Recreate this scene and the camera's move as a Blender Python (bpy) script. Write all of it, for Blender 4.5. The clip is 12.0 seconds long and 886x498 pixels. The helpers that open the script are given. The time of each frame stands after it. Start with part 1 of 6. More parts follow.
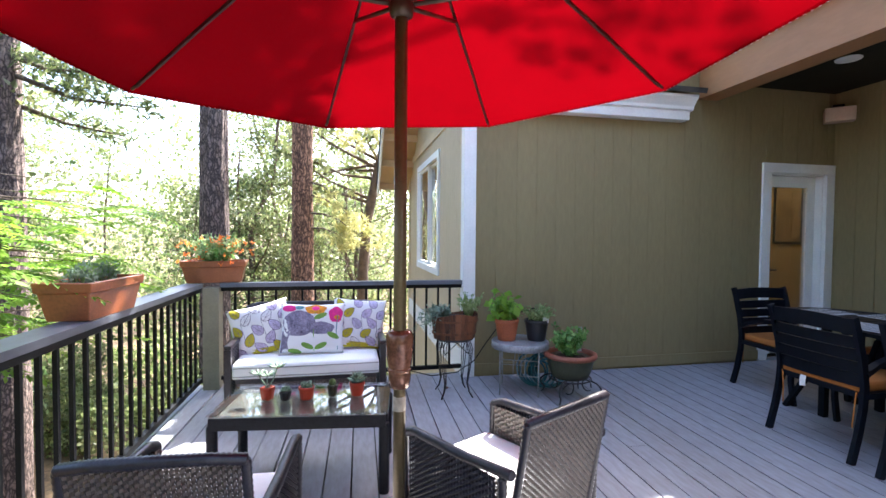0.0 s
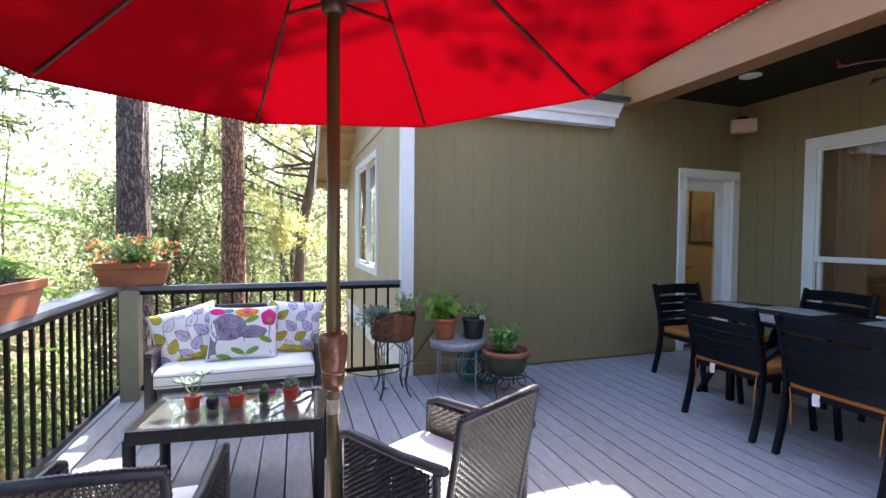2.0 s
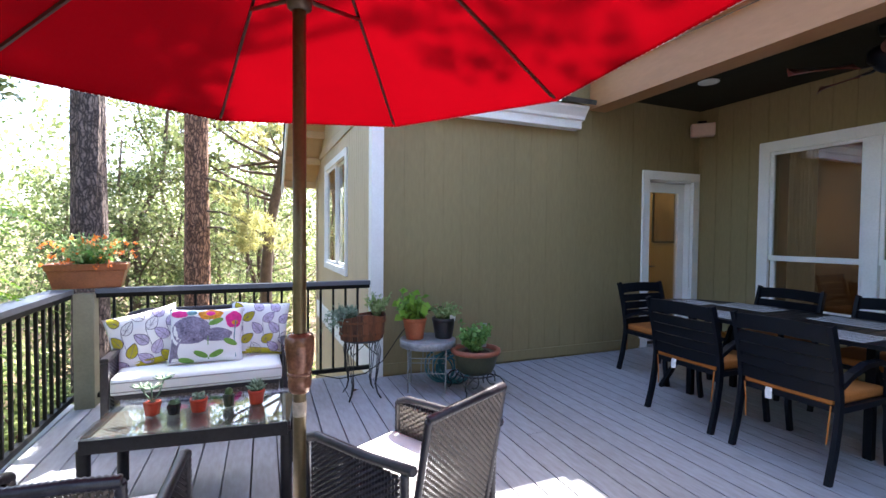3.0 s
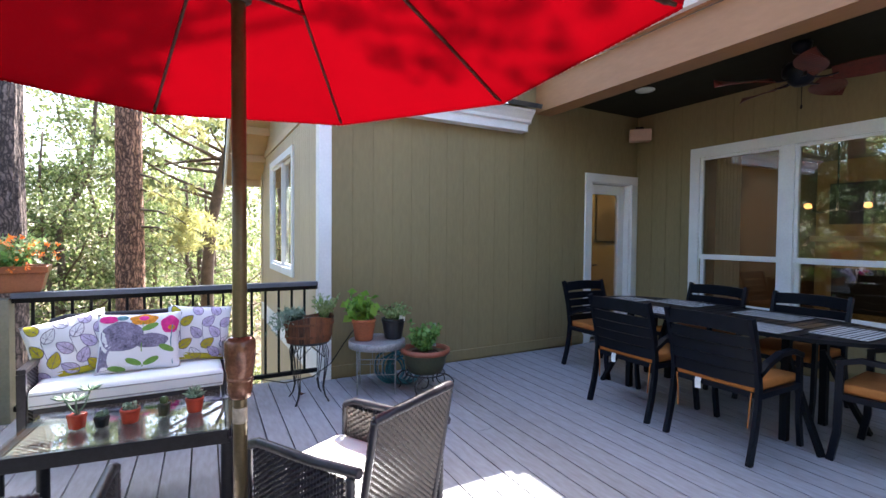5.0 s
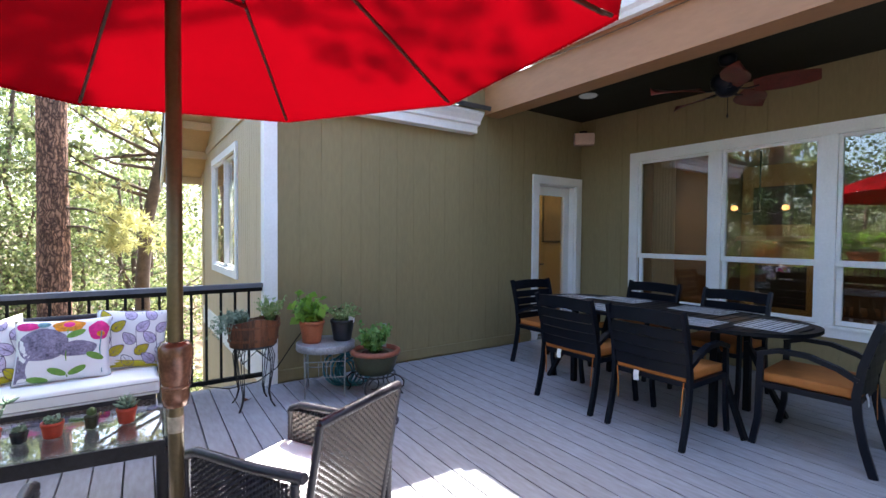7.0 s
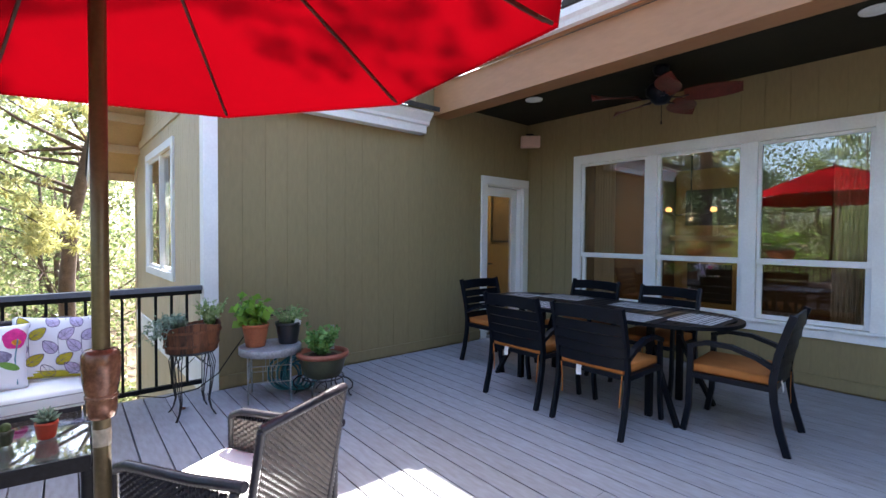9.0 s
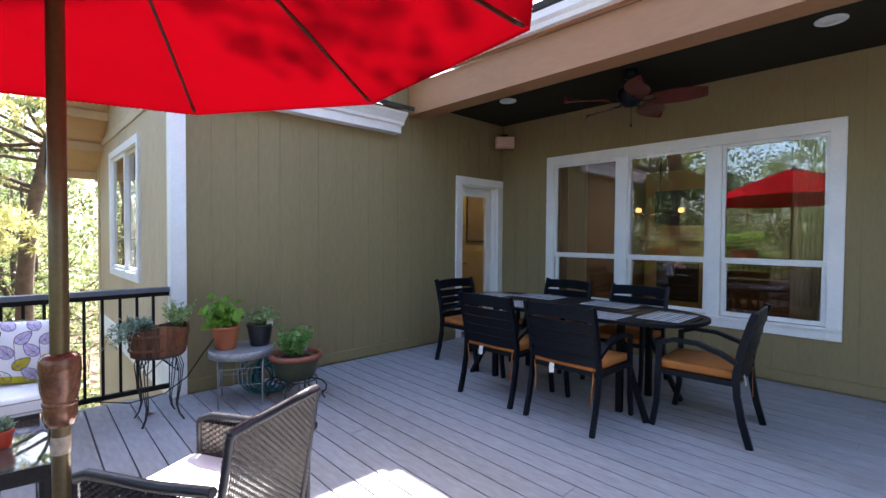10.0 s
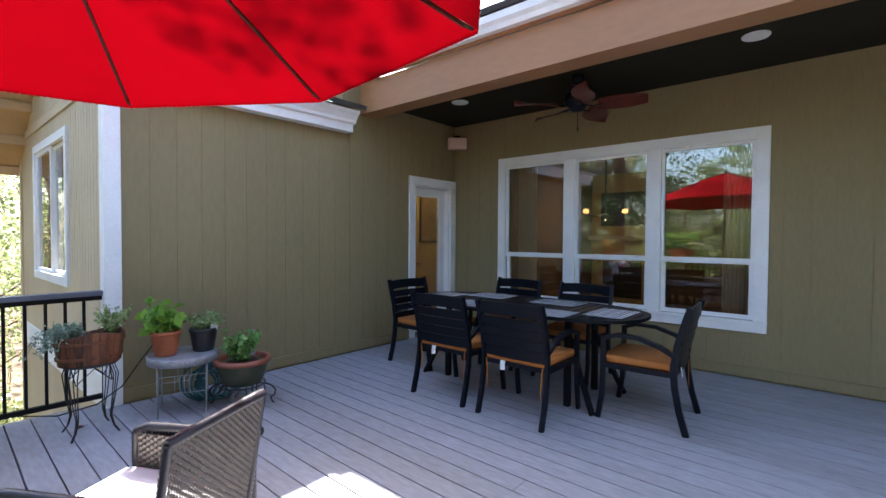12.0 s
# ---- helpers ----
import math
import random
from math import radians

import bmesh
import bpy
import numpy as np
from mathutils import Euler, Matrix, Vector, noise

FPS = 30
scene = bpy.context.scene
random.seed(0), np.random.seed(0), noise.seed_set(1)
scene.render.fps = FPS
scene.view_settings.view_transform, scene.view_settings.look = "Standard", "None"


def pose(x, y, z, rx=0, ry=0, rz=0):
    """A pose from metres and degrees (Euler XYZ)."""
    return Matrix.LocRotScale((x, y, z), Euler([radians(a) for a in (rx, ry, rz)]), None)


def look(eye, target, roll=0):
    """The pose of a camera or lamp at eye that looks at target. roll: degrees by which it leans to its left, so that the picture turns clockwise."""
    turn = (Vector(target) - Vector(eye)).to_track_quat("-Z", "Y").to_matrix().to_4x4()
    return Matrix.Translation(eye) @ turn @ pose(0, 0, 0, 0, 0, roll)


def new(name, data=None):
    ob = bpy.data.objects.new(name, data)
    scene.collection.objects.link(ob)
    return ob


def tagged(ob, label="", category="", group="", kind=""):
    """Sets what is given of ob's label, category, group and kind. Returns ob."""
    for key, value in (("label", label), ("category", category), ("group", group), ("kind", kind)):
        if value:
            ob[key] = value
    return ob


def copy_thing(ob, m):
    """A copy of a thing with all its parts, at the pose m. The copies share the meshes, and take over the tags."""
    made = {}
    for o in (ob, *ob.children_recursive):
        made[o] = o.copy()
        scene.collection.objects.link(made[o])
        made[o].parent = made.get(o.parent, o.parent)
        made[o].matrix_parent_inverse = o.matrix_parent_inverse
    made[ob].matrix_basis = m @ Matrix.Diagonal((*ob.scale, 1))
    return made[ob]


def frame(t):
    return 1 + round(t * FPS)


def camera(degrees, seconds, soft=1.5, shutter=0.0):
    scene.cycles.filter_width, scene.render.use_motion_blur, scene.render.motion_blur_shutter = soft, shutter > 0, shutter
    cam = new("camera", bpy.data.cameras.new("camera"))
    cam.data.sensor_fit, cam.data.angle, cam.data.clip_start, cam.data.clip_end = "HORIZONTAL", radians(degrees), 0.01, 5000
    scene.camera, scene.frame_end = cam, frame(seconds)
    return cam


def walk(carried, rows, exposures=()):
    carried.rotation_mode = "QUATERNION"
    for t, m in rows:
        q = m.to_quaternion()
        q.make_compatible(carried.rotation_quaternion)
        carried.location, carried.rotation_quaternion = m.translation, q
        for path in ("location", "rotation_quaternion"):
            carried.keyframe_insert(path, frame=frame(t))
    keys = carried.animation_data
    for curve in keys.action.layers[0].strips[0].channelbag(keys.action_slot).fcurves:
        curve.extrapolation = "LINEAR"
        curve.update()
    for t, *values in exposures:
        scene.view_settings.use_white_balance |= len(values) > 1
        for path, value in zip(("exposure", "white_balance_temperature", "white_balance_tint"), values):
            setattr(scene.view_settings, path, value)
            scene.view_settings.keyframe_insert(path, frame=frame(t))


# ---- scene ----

# ================= camera: a pan to the right on a short arm =================
cam = camera(87.7, 12.0)
EYE, ARM, SIDE = 1.34, 0.166, 0.057
ROWS = [
    (0.0, -11.64, -1.76, -0.48), (0.5, -13.39, -1.75, -0.49), (1.0, -15.35, -1.73, -0.49), (1.5, -17.05, -1.72, -0.49),
    (2.0, -19.02, -1.71, -0.50), (2.5, -20.82, -1.69, -0.50), (3.0, -22.61, -1.68, -0.50), (5.0, -28.65, -1.62, -0.49),
    (5.5, -30.03, -1.61, -0.48), (6.0, -31.74, -1.60, -0.48), (6.5, -33.20, -1.58, -0.47), (7.0, -34.60, -1.57, -0.47),
    (9.0, -40.67, -1.52, -0.43), (9.5, -42.05, -1.50, -0.42), (10.0, -43.69, -1.49, -0.41), (10.5, -45.00, -1.48, -0.39),
    (11.0, -46.46, -1.47, -0.38), (11.5, -47.92, -1.45, -0.36), (12.0, -49.34, -1.44, -0.35),
]
walk(cam, [(t, pose(0, 0, EYE, 0, 0, yaw) @ pose(SIDE, ARM, 0) @ pose(0, 0, 0, 90 + pitch, roll, 0)) for t, yaw, pitch, roll in ROWS],
     exposures=[(0.0, 2.78, 6230, 13), (12.0, 2.78, 6230, 13)])

# ================= sky and sun =================
TO_SUN = Vector((0.509, 0.672, 1.0)).normalized()
world = bpy.data.worlds.new("sky")
scene.world = world
world.use_nodes = True
wn = world.node_tree.nodes
sky = wn.new("ShaderNodeTexSky")
sky.sky_type = "NISHITA"
sky.sun_disc = False
sky.sun_elevation = math.asin(TO_SUN.z)
sky.sun_rotation = math.atan2(TO_SUN.x, TO_SUN.y)
sky.dust_density = 2.5
wn["Background"].inputs["Strength"].default_value = 0.15
world.node_tree.links.new(sky.outputs[0], wn["Background"].inputs["Color"])
sun_data = bpy.data.lights.new("sun", "SUN")
sun_data.energy = 5.0
sun_data.angle = radians(0.55)
sun_data.color = (1.0, 0.95, 0.86)
sun = new("sun", sun_data)
sun.matrix_world = look(TO_SUN * 30, (0, 0, 0))


# ================= materials =================
def lin(c):
    return tuple(((v / 12.92) if v <= 0.04045 else ((v + 0.055) / 1.055) ** 2.4) for v in c)


def mat(name, col, rough=0.6, metal=0.0, var=0.12, scale=6.0, fine=60.0, bump=0.15, dark=None, stretch=(1, 1, 1), rand=0.0, spec=0.5, trans=0.0, sheen=0.0, coord="Object"):
    """A surface of one base colour with broad stains, fine grain and relief."""
    m = bpy.data.materials.new(name)
    m.use_nodes = True
    n, l = m.node_tree.nodes, m.node_tree.links
    b = n["Principled BSDF"]
    b.inputs["Roughness"].default_value = rough
    b.inputs["Metallic"].default_value = metal
    b.inputs["Specular IOR Level"].default_value = spec
    if sheen:
        b.inputs["Sheen Weight"].default_value = sheen
    tc = n.new("ShaderNodeTexCoord")
    mp = n.new("ShaderNodeMapping")
    mp.inputs["Scale"].default_value = stretch
    l.new(tc.outputs[coord], mp.inputs[0])
    big = n.new("ShaderNodeTexNoise")
    big.inputs["Scale"].default_value = scale
    big.inputs["Detail"].default_value = 5
    sm = n.new("ShaderNodeTexNoise")
    sm.inputs["Scale"].default_value = fine
    sm.inputs["Detail"].default_value = 3
    for t in (big, sm):
        l.new(mp.outputs[0], t.inputs["Vector"])
    add = n.new("ShaderNodeMath")
    add.operation = "MULTIPLY_ADD"
    add.inputs[1].default_value = 0.45
    l.new(sm.outputs["Fac"], add.inputs[0])
    half = n.new("ShaderNodeMath")
    half.operation = "MULTIPLY"
    half.inputs[1].default_value = 0.55
    l.new(big.outputs["Fac"], half.inputs[0])
    l.new(half.outputs[0], add.inputs[2])
    last = add
    if rand:
        oi = n.new("ShaderNodeObjectInfo")
        ra = n.new("ShaderNodeMath")
        ra.operation = "MULTIPLY_ADD"
        ra.inputs[1].default_value = rand
        l.new(oi.outputs["Random"], ra.inputs[0])
        l.new(add.outputs[0], ra.inputs[2])
        last = n.new("ShaderNodeMath")
        last.operation = "SUBTRACT"
        last.inputs[1].default_value = rand / 2
        l.new(ra.outputs[0], last.inputs[0])
    ramp = n.new("ShaderNodeValToRGB")
    lo = dark or tuple(max(0.0, c * (1 - 2 * var)) for c in col)
    hi = tuple(min(1.0, c * (1 + var)) for c in col)
    ramp.color_ramp.elements[0].position, ramp.color_ramp.elements[1].position = 0.3, 0.68
    ramp.color_ramp.elements[0].color, ramp.color_ramp.elements[1].color = (*lo, 1), (*hi, 1)
    l.new(last.outputs[0], ramp.inputs[0])
    l.new(ramp.outputs[0], b.inputs["Base Color"])
    if bump:
        bp = n.new("ShaderNodeBump")
        bp.inputs["Strength"].default_value = bump
        bp.inputs["Distance"].default_value = 0.004
        l.new(add.outputs[0], bp.inputs["Height"])
        l.new(bp.outputs[0], b.inputs["Normal"])
    if trans:
        tr = n.new("ShaderNodeBsdfTranslucent")
        l.new(ramp.outputs[0], tr.inputs[0])
        mx = n.new("ShaderNodeMixShader")
        mx.inputs[0].default_value = trans
        l.new(b.outputs[0], mx.inputs[1])
        l.new(tr.outputs[0], mx.inputs[2])
        l.new(mx.outputs[0], n["Material Output"].inputs[0])
    return m


def leaf_mat(name, dark, light, trans=0.5, rough=0.5):
    """Leaves: each one its own green, and daylight through them."""
    m = bpy.data.materials.new(name)
    m.use_nodes = True
    n, l = m.node_tree.nodes, m.node_tree.links
    b = n["Principled BSDF"]
    b.inputs["Roughness"].default_value = rough
    g = n.new("ShaderNodeNewGeometry")
    ramp = n.new("ShaderNodeValToRGB")
    ramp.color_ramp.elements[0].color, ramp.color_ramp.elements[1].color = (*dark, 1), (*light, 1)
    l.new(g.outputs["Random Per Island"], ramp.inputs[0])
    l.new(ramp.outputs[0], b.inputs["Base Color"])
    tr = n.new("ShaderNodeBsdfTranslucent")
    l.new(ramp.outputs[0], tr.inputs[0])
    mx = n.new("ShaderNodeMixShader")
    mx.inputs[0].default_value = trans
    l.new(b.outputs[0], mx.inputs[1])
    l.new(tr.outputs[0], mx.inputs[2])
    l.new(mx.outputs[0], n["Material Output"].inputs[0])
    return m


def glass_mat(name, tint=(0.93, 0.96, 0.95), ior=1.5):
    m = bpy.data.materials.new(name)
    m.use_nodes = True
    n, l = m.node_tree.nodes, m.node_tree.links
    t = n.new("ShaderNodeBsdfTransparent")
    t.inputs[0].default_value = (*tint, 1)
    g = n.new("ShaderNodeBsdfGlossy")
    g.inputs["Roughness"].default_value = 0.0
    lw = n.new("ShaderNodeLayerWeight")
    lw.inputs["Blend"].default_value = 0.5
    p5 = n.new("ShaderNodeMath")
    p5.operation = "POWER"
    p5.inputs[1].default_value = 4.0
    l.new(lw.outputs["Facing"], p5.inputs[0])
    fr = n.new("ShaderNodeMath")
    fr.operation = "MULTIPLY_ADD"
    f0 = ((ior - 1) / (ior + 1)) ** 2
    fr.inputs[1].default_value, fr.inputs[2].default_value = 1 - f0, f0
    l.new(p5.outputs[0], fr.inputs[0])
    mx = n.new("ShaderNodeMixShader")
    l.new(fr.outputs[0], mx.inputs[0])
    l.new(t.outputs[0], mx.inputs[1])
    l.new(g.outputs[0], mx.inputs[2])
    l.new(mx.outputs[0], n["Material Output"].inputs[0])
    return m


def glow(name, col, power):
    m = bpy.data.materials.new(name)
    m.use_nodes = True
    b = m.node_tree.nodes["Principled BSDF"]
    b.inputs["Base Color"].default_value = (*col, 1)
    b.inputs["Emission Color"].default_value = (*col, 1)
    b.inputs["Emission Strength"].default_value = power
    return m


M_OLIVE = mat("olive_siding_paint", (0.268, 0.212, 0.110), 0.75, spec=0.2, var=0.07, scale=1.3, fine=40, bump=0.25, stretch=(1, 1, 0.25), coord="Object")
M_BEIGE = mat("beige_siding_paint", (0.54, 0.43, 0.28), 0.6, var=0.08, scale=2, fine=40, bump=0.25, stretch=(1, 1, 0.25))
M_WHITE = mat("white_trim_paint", (0.82, 0.815, 0.80), 0.45, var=0.05, scale=4, fine=50, bump=0.08)
M_TAN = mat("tan_beam_paint", (0.34, 0.165, 0.068), 0.5, var=0.08, scale=2, fine=30, bump=0.15, stretch=(1, 0.3, 1))
M_SOFFIT = mat("tan_soffit_paint", (0.58, 0.40, 0.22), 0.6, var=0.08, scale=3)
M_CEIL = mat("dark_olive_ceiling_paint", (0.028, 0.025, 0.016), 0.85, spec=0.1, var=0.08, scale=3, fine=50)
M_DECK = mat("grey_deck_paint", (0.30, 0.308, 0.34), 0.62, spec=0.32, scale=0.9, fine=38, bump=0.3, dark=(0.205, 0.195, 0.195), stretch=(1, 0.22, 1), rand=0.10)
M_VOID = mat("dark_deck_joist", (0.03, 0.028, 0.025), 0.9)
M_RAIL = mat("black_rail_metal", (0.007, 0.007, 0.008), 0.55, var=0.1, scale=9, bump=0.1, spec=0.2)
M_CAP = mat("grey_rail_cap_paint", (0.11, 0.12, 0.15), 0.45, var=0.12, scale=5, fine=60, bump=0.25, stretch=(1, 0.3, 1))
M_POST = mat("olive_post_paint", (0.29, 0.265, 0.19), 0.55, var=0.1, scale=5, fine=60, bump=0.2)
M_CANVAS = mat("red_umbrella_canvas", (0.185, 0.0004, 0.0028), 0.9, var=0.06, scale=3, fine=400, bump=0.12, trans=0.24, spec=0.05)
M_POLE = mat("bronze_umbrella_pole", (0.15, 0.105, 0.052), 0.36, metal=0.5, var=0.12, scale=8, fine=80, bump=0.05)
M_RIB = mat("dark_bronze_rib", (0.07, 0.042, 0.028), 0.4, metal=0.5, var=0.15)
M_GRIP = mat("red_brown_plastic_grip", (0.20, 0.085, 0.05), 0.22, metal=0.3, var=0.35, scale=18, fine=90, bump=0.05)
M_STICKER = mat("pale_sticker", (0.42, 0.33, 0.25), 0.4, var=0.2, scale=30)
M_WICKER = mat("dark_brown_wicker", (0.09, 0.066, 0.054), 0.38, var=0.3, scale=30, fine=200, bump=0.2)
M_TWEAVE = mat("grey_brown_table_weave", (0.13, 0.118, 0.115), 0.45, var=0.35, scale=30, fine=200, bump=0.3)
M_WICKERF = mat("black_wicker_wrap_and_arm_shade", (0.026, 0.021, 0.027), 0.32, spec=0.45, var=0.3, scale=40, fine=200, bump=0.35)
M_TFRAME = mat("black_wicker_table_frame", (0.008, 0.008, 0.012), 0.5, spec=0.22, var=0.3, scale=40, fine=200, bump=0.35)
M_CUSH = mat("white_seat_fabric", (0.88, 0.88, 0.86), 0.9, var=0.03, scale=5, fine=500, bump=0.2, sheen=0.2)
M_PIPE = mat("grey_piping", (0.35, 0.34, 0.33), 0.8)
M_TGLASS = glass_mat("table_glass", (0.93, 0.97, 0.955), 1.6)
M_GLASS = glass_mat("window_glass", (0.80, 0.82, 0.80), 2.25)
M_BLACK = mat("black_powder_coat", (0.003, 0.0048, 0.010), 0.42, var=0.2, scale=14, fine=120, bump=0.06, spec=0.2)
M_TABLE = mat("dull_black_table_metal", (0.004, 0.005, 0.008), 0.55, var=0.2, scale=14, fine=120, bump=0.06, spec=0.14)
M_BROWNC = mat("rust_orange_seat_fabric", (0.42, 0.145, 0.028), 0.85, var=0.12, scale=9, fine=400, bump=0.2)
M_TAG = mat("white_fabric_tag", (0.8, 0.8, 0.78), 0.8)
M_TERRA = mat("terracotta_clay", (0.40, 0.115, 0.045), 0.65, var=0.2, scale=9, fine=80, bump=0.2)
M_RIMT = mat("dull_terracotta_rim", (0.24, 0.075, 0.042), 0.5, var=0.15, scale=9)
M_TERRAB = mat("terracotta_planter_clay", (0.30, 0.095, 0.036), 0.34, var=0.18, scale=7, fine=70, bump=0.2)
M_REDPOT = mat("red_plastic_pot", (0.42, 0.045, 0.018), 0.4, var=0.1)
M_BLKPOT = mat("black_plastic_pot", (0.014, 0.015, 0.018), 0.4, var=0.1)
M_GRNPOT = mat("dark_green_pot_glaze", (0.045, 0.050, 0.024), 0.4, var=0.2, scale=8, fine=60)
M_WOOD = mat("weathered_barrel_wood", (0.15, 0.055, 0.022), 0.6, var=0.4, scale=12, fine=80, bump=0.5, stretch=(1, 1, 0.2), rand=0.3)
M_IRON = mat("black_wrought_iron", (0.02, 0.019, 0.02), 0.5, var=0.2)
M_GREYM = mat("grey_galvanised_metal", (0.33, 0.34, 0.36), 0.45, metal=0.35, var=0.25, scale=9, fine=60, bump=0.15)
M_HOSE = mat("blue_green_garden_hose", (0.02, 0.13, 0.16), 0.35, var=0.15)
M_SOIL = mat("dark_potting_soil", (0.035, 0.022, 0.014), 0.95, var=0.4, scale=30, fine=160, bump=0.9)


def bark_mat(name, plate, crack):
    """Pine bark: long plates parted by dark cracks."""
    m = bpy.data.materials.new(name)
    m.use_nodes = True
    n, l = m.node_tree.nodes, m.node_tree.links
    b = n["Principled BSDF"]
    b.inputs["Roughness"].default_value = 0.9
    tc = n.new("ShaderNodeTexCoord")
    mp = n.new("ShaderNodeMapping")
    mp.inputs["Scale"].default_value = (21, 21, 4.2)
    wob = n.new("ShaderNodeTexNoise")
    wob.inputs["Scale"].default_value = 5
    l.new(tc.outputs["Object"], wob.inputs["Vector"])
    mixv = n.new("ShaderNodeVectorMath")
    mixv.operation = "MULTIPLY_ADD"
    mixv.inputs[1].default_value = (0.16, 0.16, 0.5)
    l.new(wob.outputs["Color"], mixv.inputs[0])
    l.new(tc.outputs["Object"], mixv.inputs[2])
    l.new(mixv.outputs[0], mp.inputs[0])
    v = n.new("ShaderNodeTexVoronoi")
    v.feature = "DISTANCE_TO_EDGE"
    v.inputs["Scale"].default_value = 1.0
    l.new(mp.outputs[0], v.inputs["Vector"])
    fine = n.new("ShaderNodeTexNoise")
    fine.inputs["Scale"].default_value = 38
    fine.inputs["Detail"].default_value = 5
    l.new(tc.outputs["Object"], fine.inputs["Vector"])
    ramp = n.new("ShaderNodeValToRGB")
    ramp.color_ramp.elements[0].position, ramp.color_ramp.elements[1].position = 0.02, 0.30
    ramp.color_ramp.elements[0].color, ramp.color_ramp.elements[1].color = (*crack, 1), (*plate, 1)
    l.new(v.outputs["Distance"], ramp.inputs[0])
    mul = n.new("ShaderNodeMix")
    mul.data_type, mul.blend_type = "RGBA", "MULTIPLY"
    mul.inputs["Factor"].default_value = 0.75
    fr = n.new("ShaderNodeValToRGB")
    fr.color_ramp.elements[0].position, fr.color_ramp.elements[1].position = 0.3, 0.65
    fr.color_ramp.elements[0].color, fr.color_ramp.elements[1].color = (0.35, 0.33, 0.33, 1), (1, 1, 1, 1)
    l.new(fine.outputs["Fac"], fr.inputs[0])
    l.new(ramp.outputs[0], mul.inputs["A"])
    l.new(fr.outputs[0], mul.inputs["B"])
    l.new(mul.outputs["Result"], b.inputs["Base Color"])
    bp = n.new("ShaderNodeBump")
    bp.inputs["Strength"].default_value = 0.9
    bp.inputs["Distance"].default_value = 0.02
    l.new(ramp.outputs[0], bp.inputs["Height"])
    l.new(bp.outputs[0], b.inputs["Normal"])
    return m


M_BARK = bark_mat("red_brown_pine_bark", (0.50, 0.27, 0.17), (0.08, 0.038, 0.026))
M_BARKG = bark_mat("grey_brown_pine_bark", (0.25, 0.18, 0.155), (0.045, 0.03, 0.027))
M_TWIG = mat("grey_branch_bark", (0.12, 0.085, 0.06), 0.9, var=0.3, scale=8)
M_GROUND = mat("forest_floor_litter", (0.15, 0.10, 0.05), 0.95, var=0.4, scale=1.2, fine=14, bump=0.8)
M_ROOM = mat("warm_brown_room_paint", (0.13, 0.075, 0.035), 0.7, var=0.1, scale=2)
M_ROOMY = mat("yellow_hall_paint", (0.40, 0.28, 0.11), 0.7, var=0.06, scale=2)
M_ROOMF = mat("red_brown_room_floor", (0.13, 0.045, 0.02), 0.3, var=0.2, scale=3, stretch=(1, 0.2, 1))
M_CURT = mat("cream_curtain_cloth", (0.66, 0.54, 0.36), 0.9, var=0.06, scale=6, trans=0.45)
M_SLATE = mat("dark_roof_shingle", (0.06, 0.055, 0.05), 0.9, var=0.3, scale=5, fine=50, bump=0.6)
M_PLAC = mat("striped_placemat_light", (0.50, 0.50, 0.50), 0.85, var=0.1, scale=30, fine=300)
M_PLACD = mat("striped_placemat_dark", (0.05, 0.05, 0.055), 0.85, var=0.1, scale=30, fine=300)
M_FANW = mat("red_brown_fan_blade", (0.11, 0.016, 0.007), 0.4, var=0.25, scale=12, fine=60, stretch=(1, 1, 1))
M_SPK = mat("pale_speaker_plastic", (0.62, 0.42, 0.34), 0.5, var=0.05)
M_LAMPW = mat("white_lamp_trim", (0.72, 0.72, 0.70), 0.4, var=0.03)
L_BROAD = leaf_mat("yellow_green_leaves", (0.075, 0.125, 0.034), (0.34, 0.39, 0.16), 0.5)
L_OLIVE = leaf_mat("olive_leaves", (0.07, 0.10, 0.035), (0.26, 0.28, 0.12), 0.5)
L_SHRUB = leaf_mat("green_shrub_leaves", (0.03, 0.06, 0.022), (0.13, 0.19, 0.07))
L_YPINE = leaf_mat("pale_yellow_pine_needles", (0.26, 0.27, 0.09), (0.60, 0.56, 0.22), 0.5)
L_PINE = leaf_mat("pine_needles", (0.05, 0.085, 0.03), (0.22, 0.25, 0.10), 0.4)
L_BASIL = leaf_mat("bright_basil_leaves", (0.13, 0.28, 0.03), (0.30, 0.52, 0.08), 0.45, 0.4)
L_HERB = leaf_mat("herb_leaves", (0.16, 0.24, 0.08), (0.42, 0.50, 0.22), 0.4)
L_MINT = leaf_mat("mint_leaves", (0.07, 0.20, 0.04), (0.24, 0.43, 0.12), 0.35)
L_SILVER = leaf_mat("silver_green_leaves", (0.12, 0.19, 0.13), (0.32, 0.42, 0.33), 0.3)
L_SUCC = leaf_mat("blue_green_succulent", (0.10, 0.17, 0.12), (0.26, 0.36, 0.25), 0.2)
L_FLOWER = leaf_mat("orange_petals", (0.75, 0.14, 0.02), (0.85, 0.26, 0.05), 0.4)
L_MAPLE = leaf_mat("fresh_maple_leaves", (0.10, 0.22, 0.012), (0.24, 0.40, 0.045), 0.5)


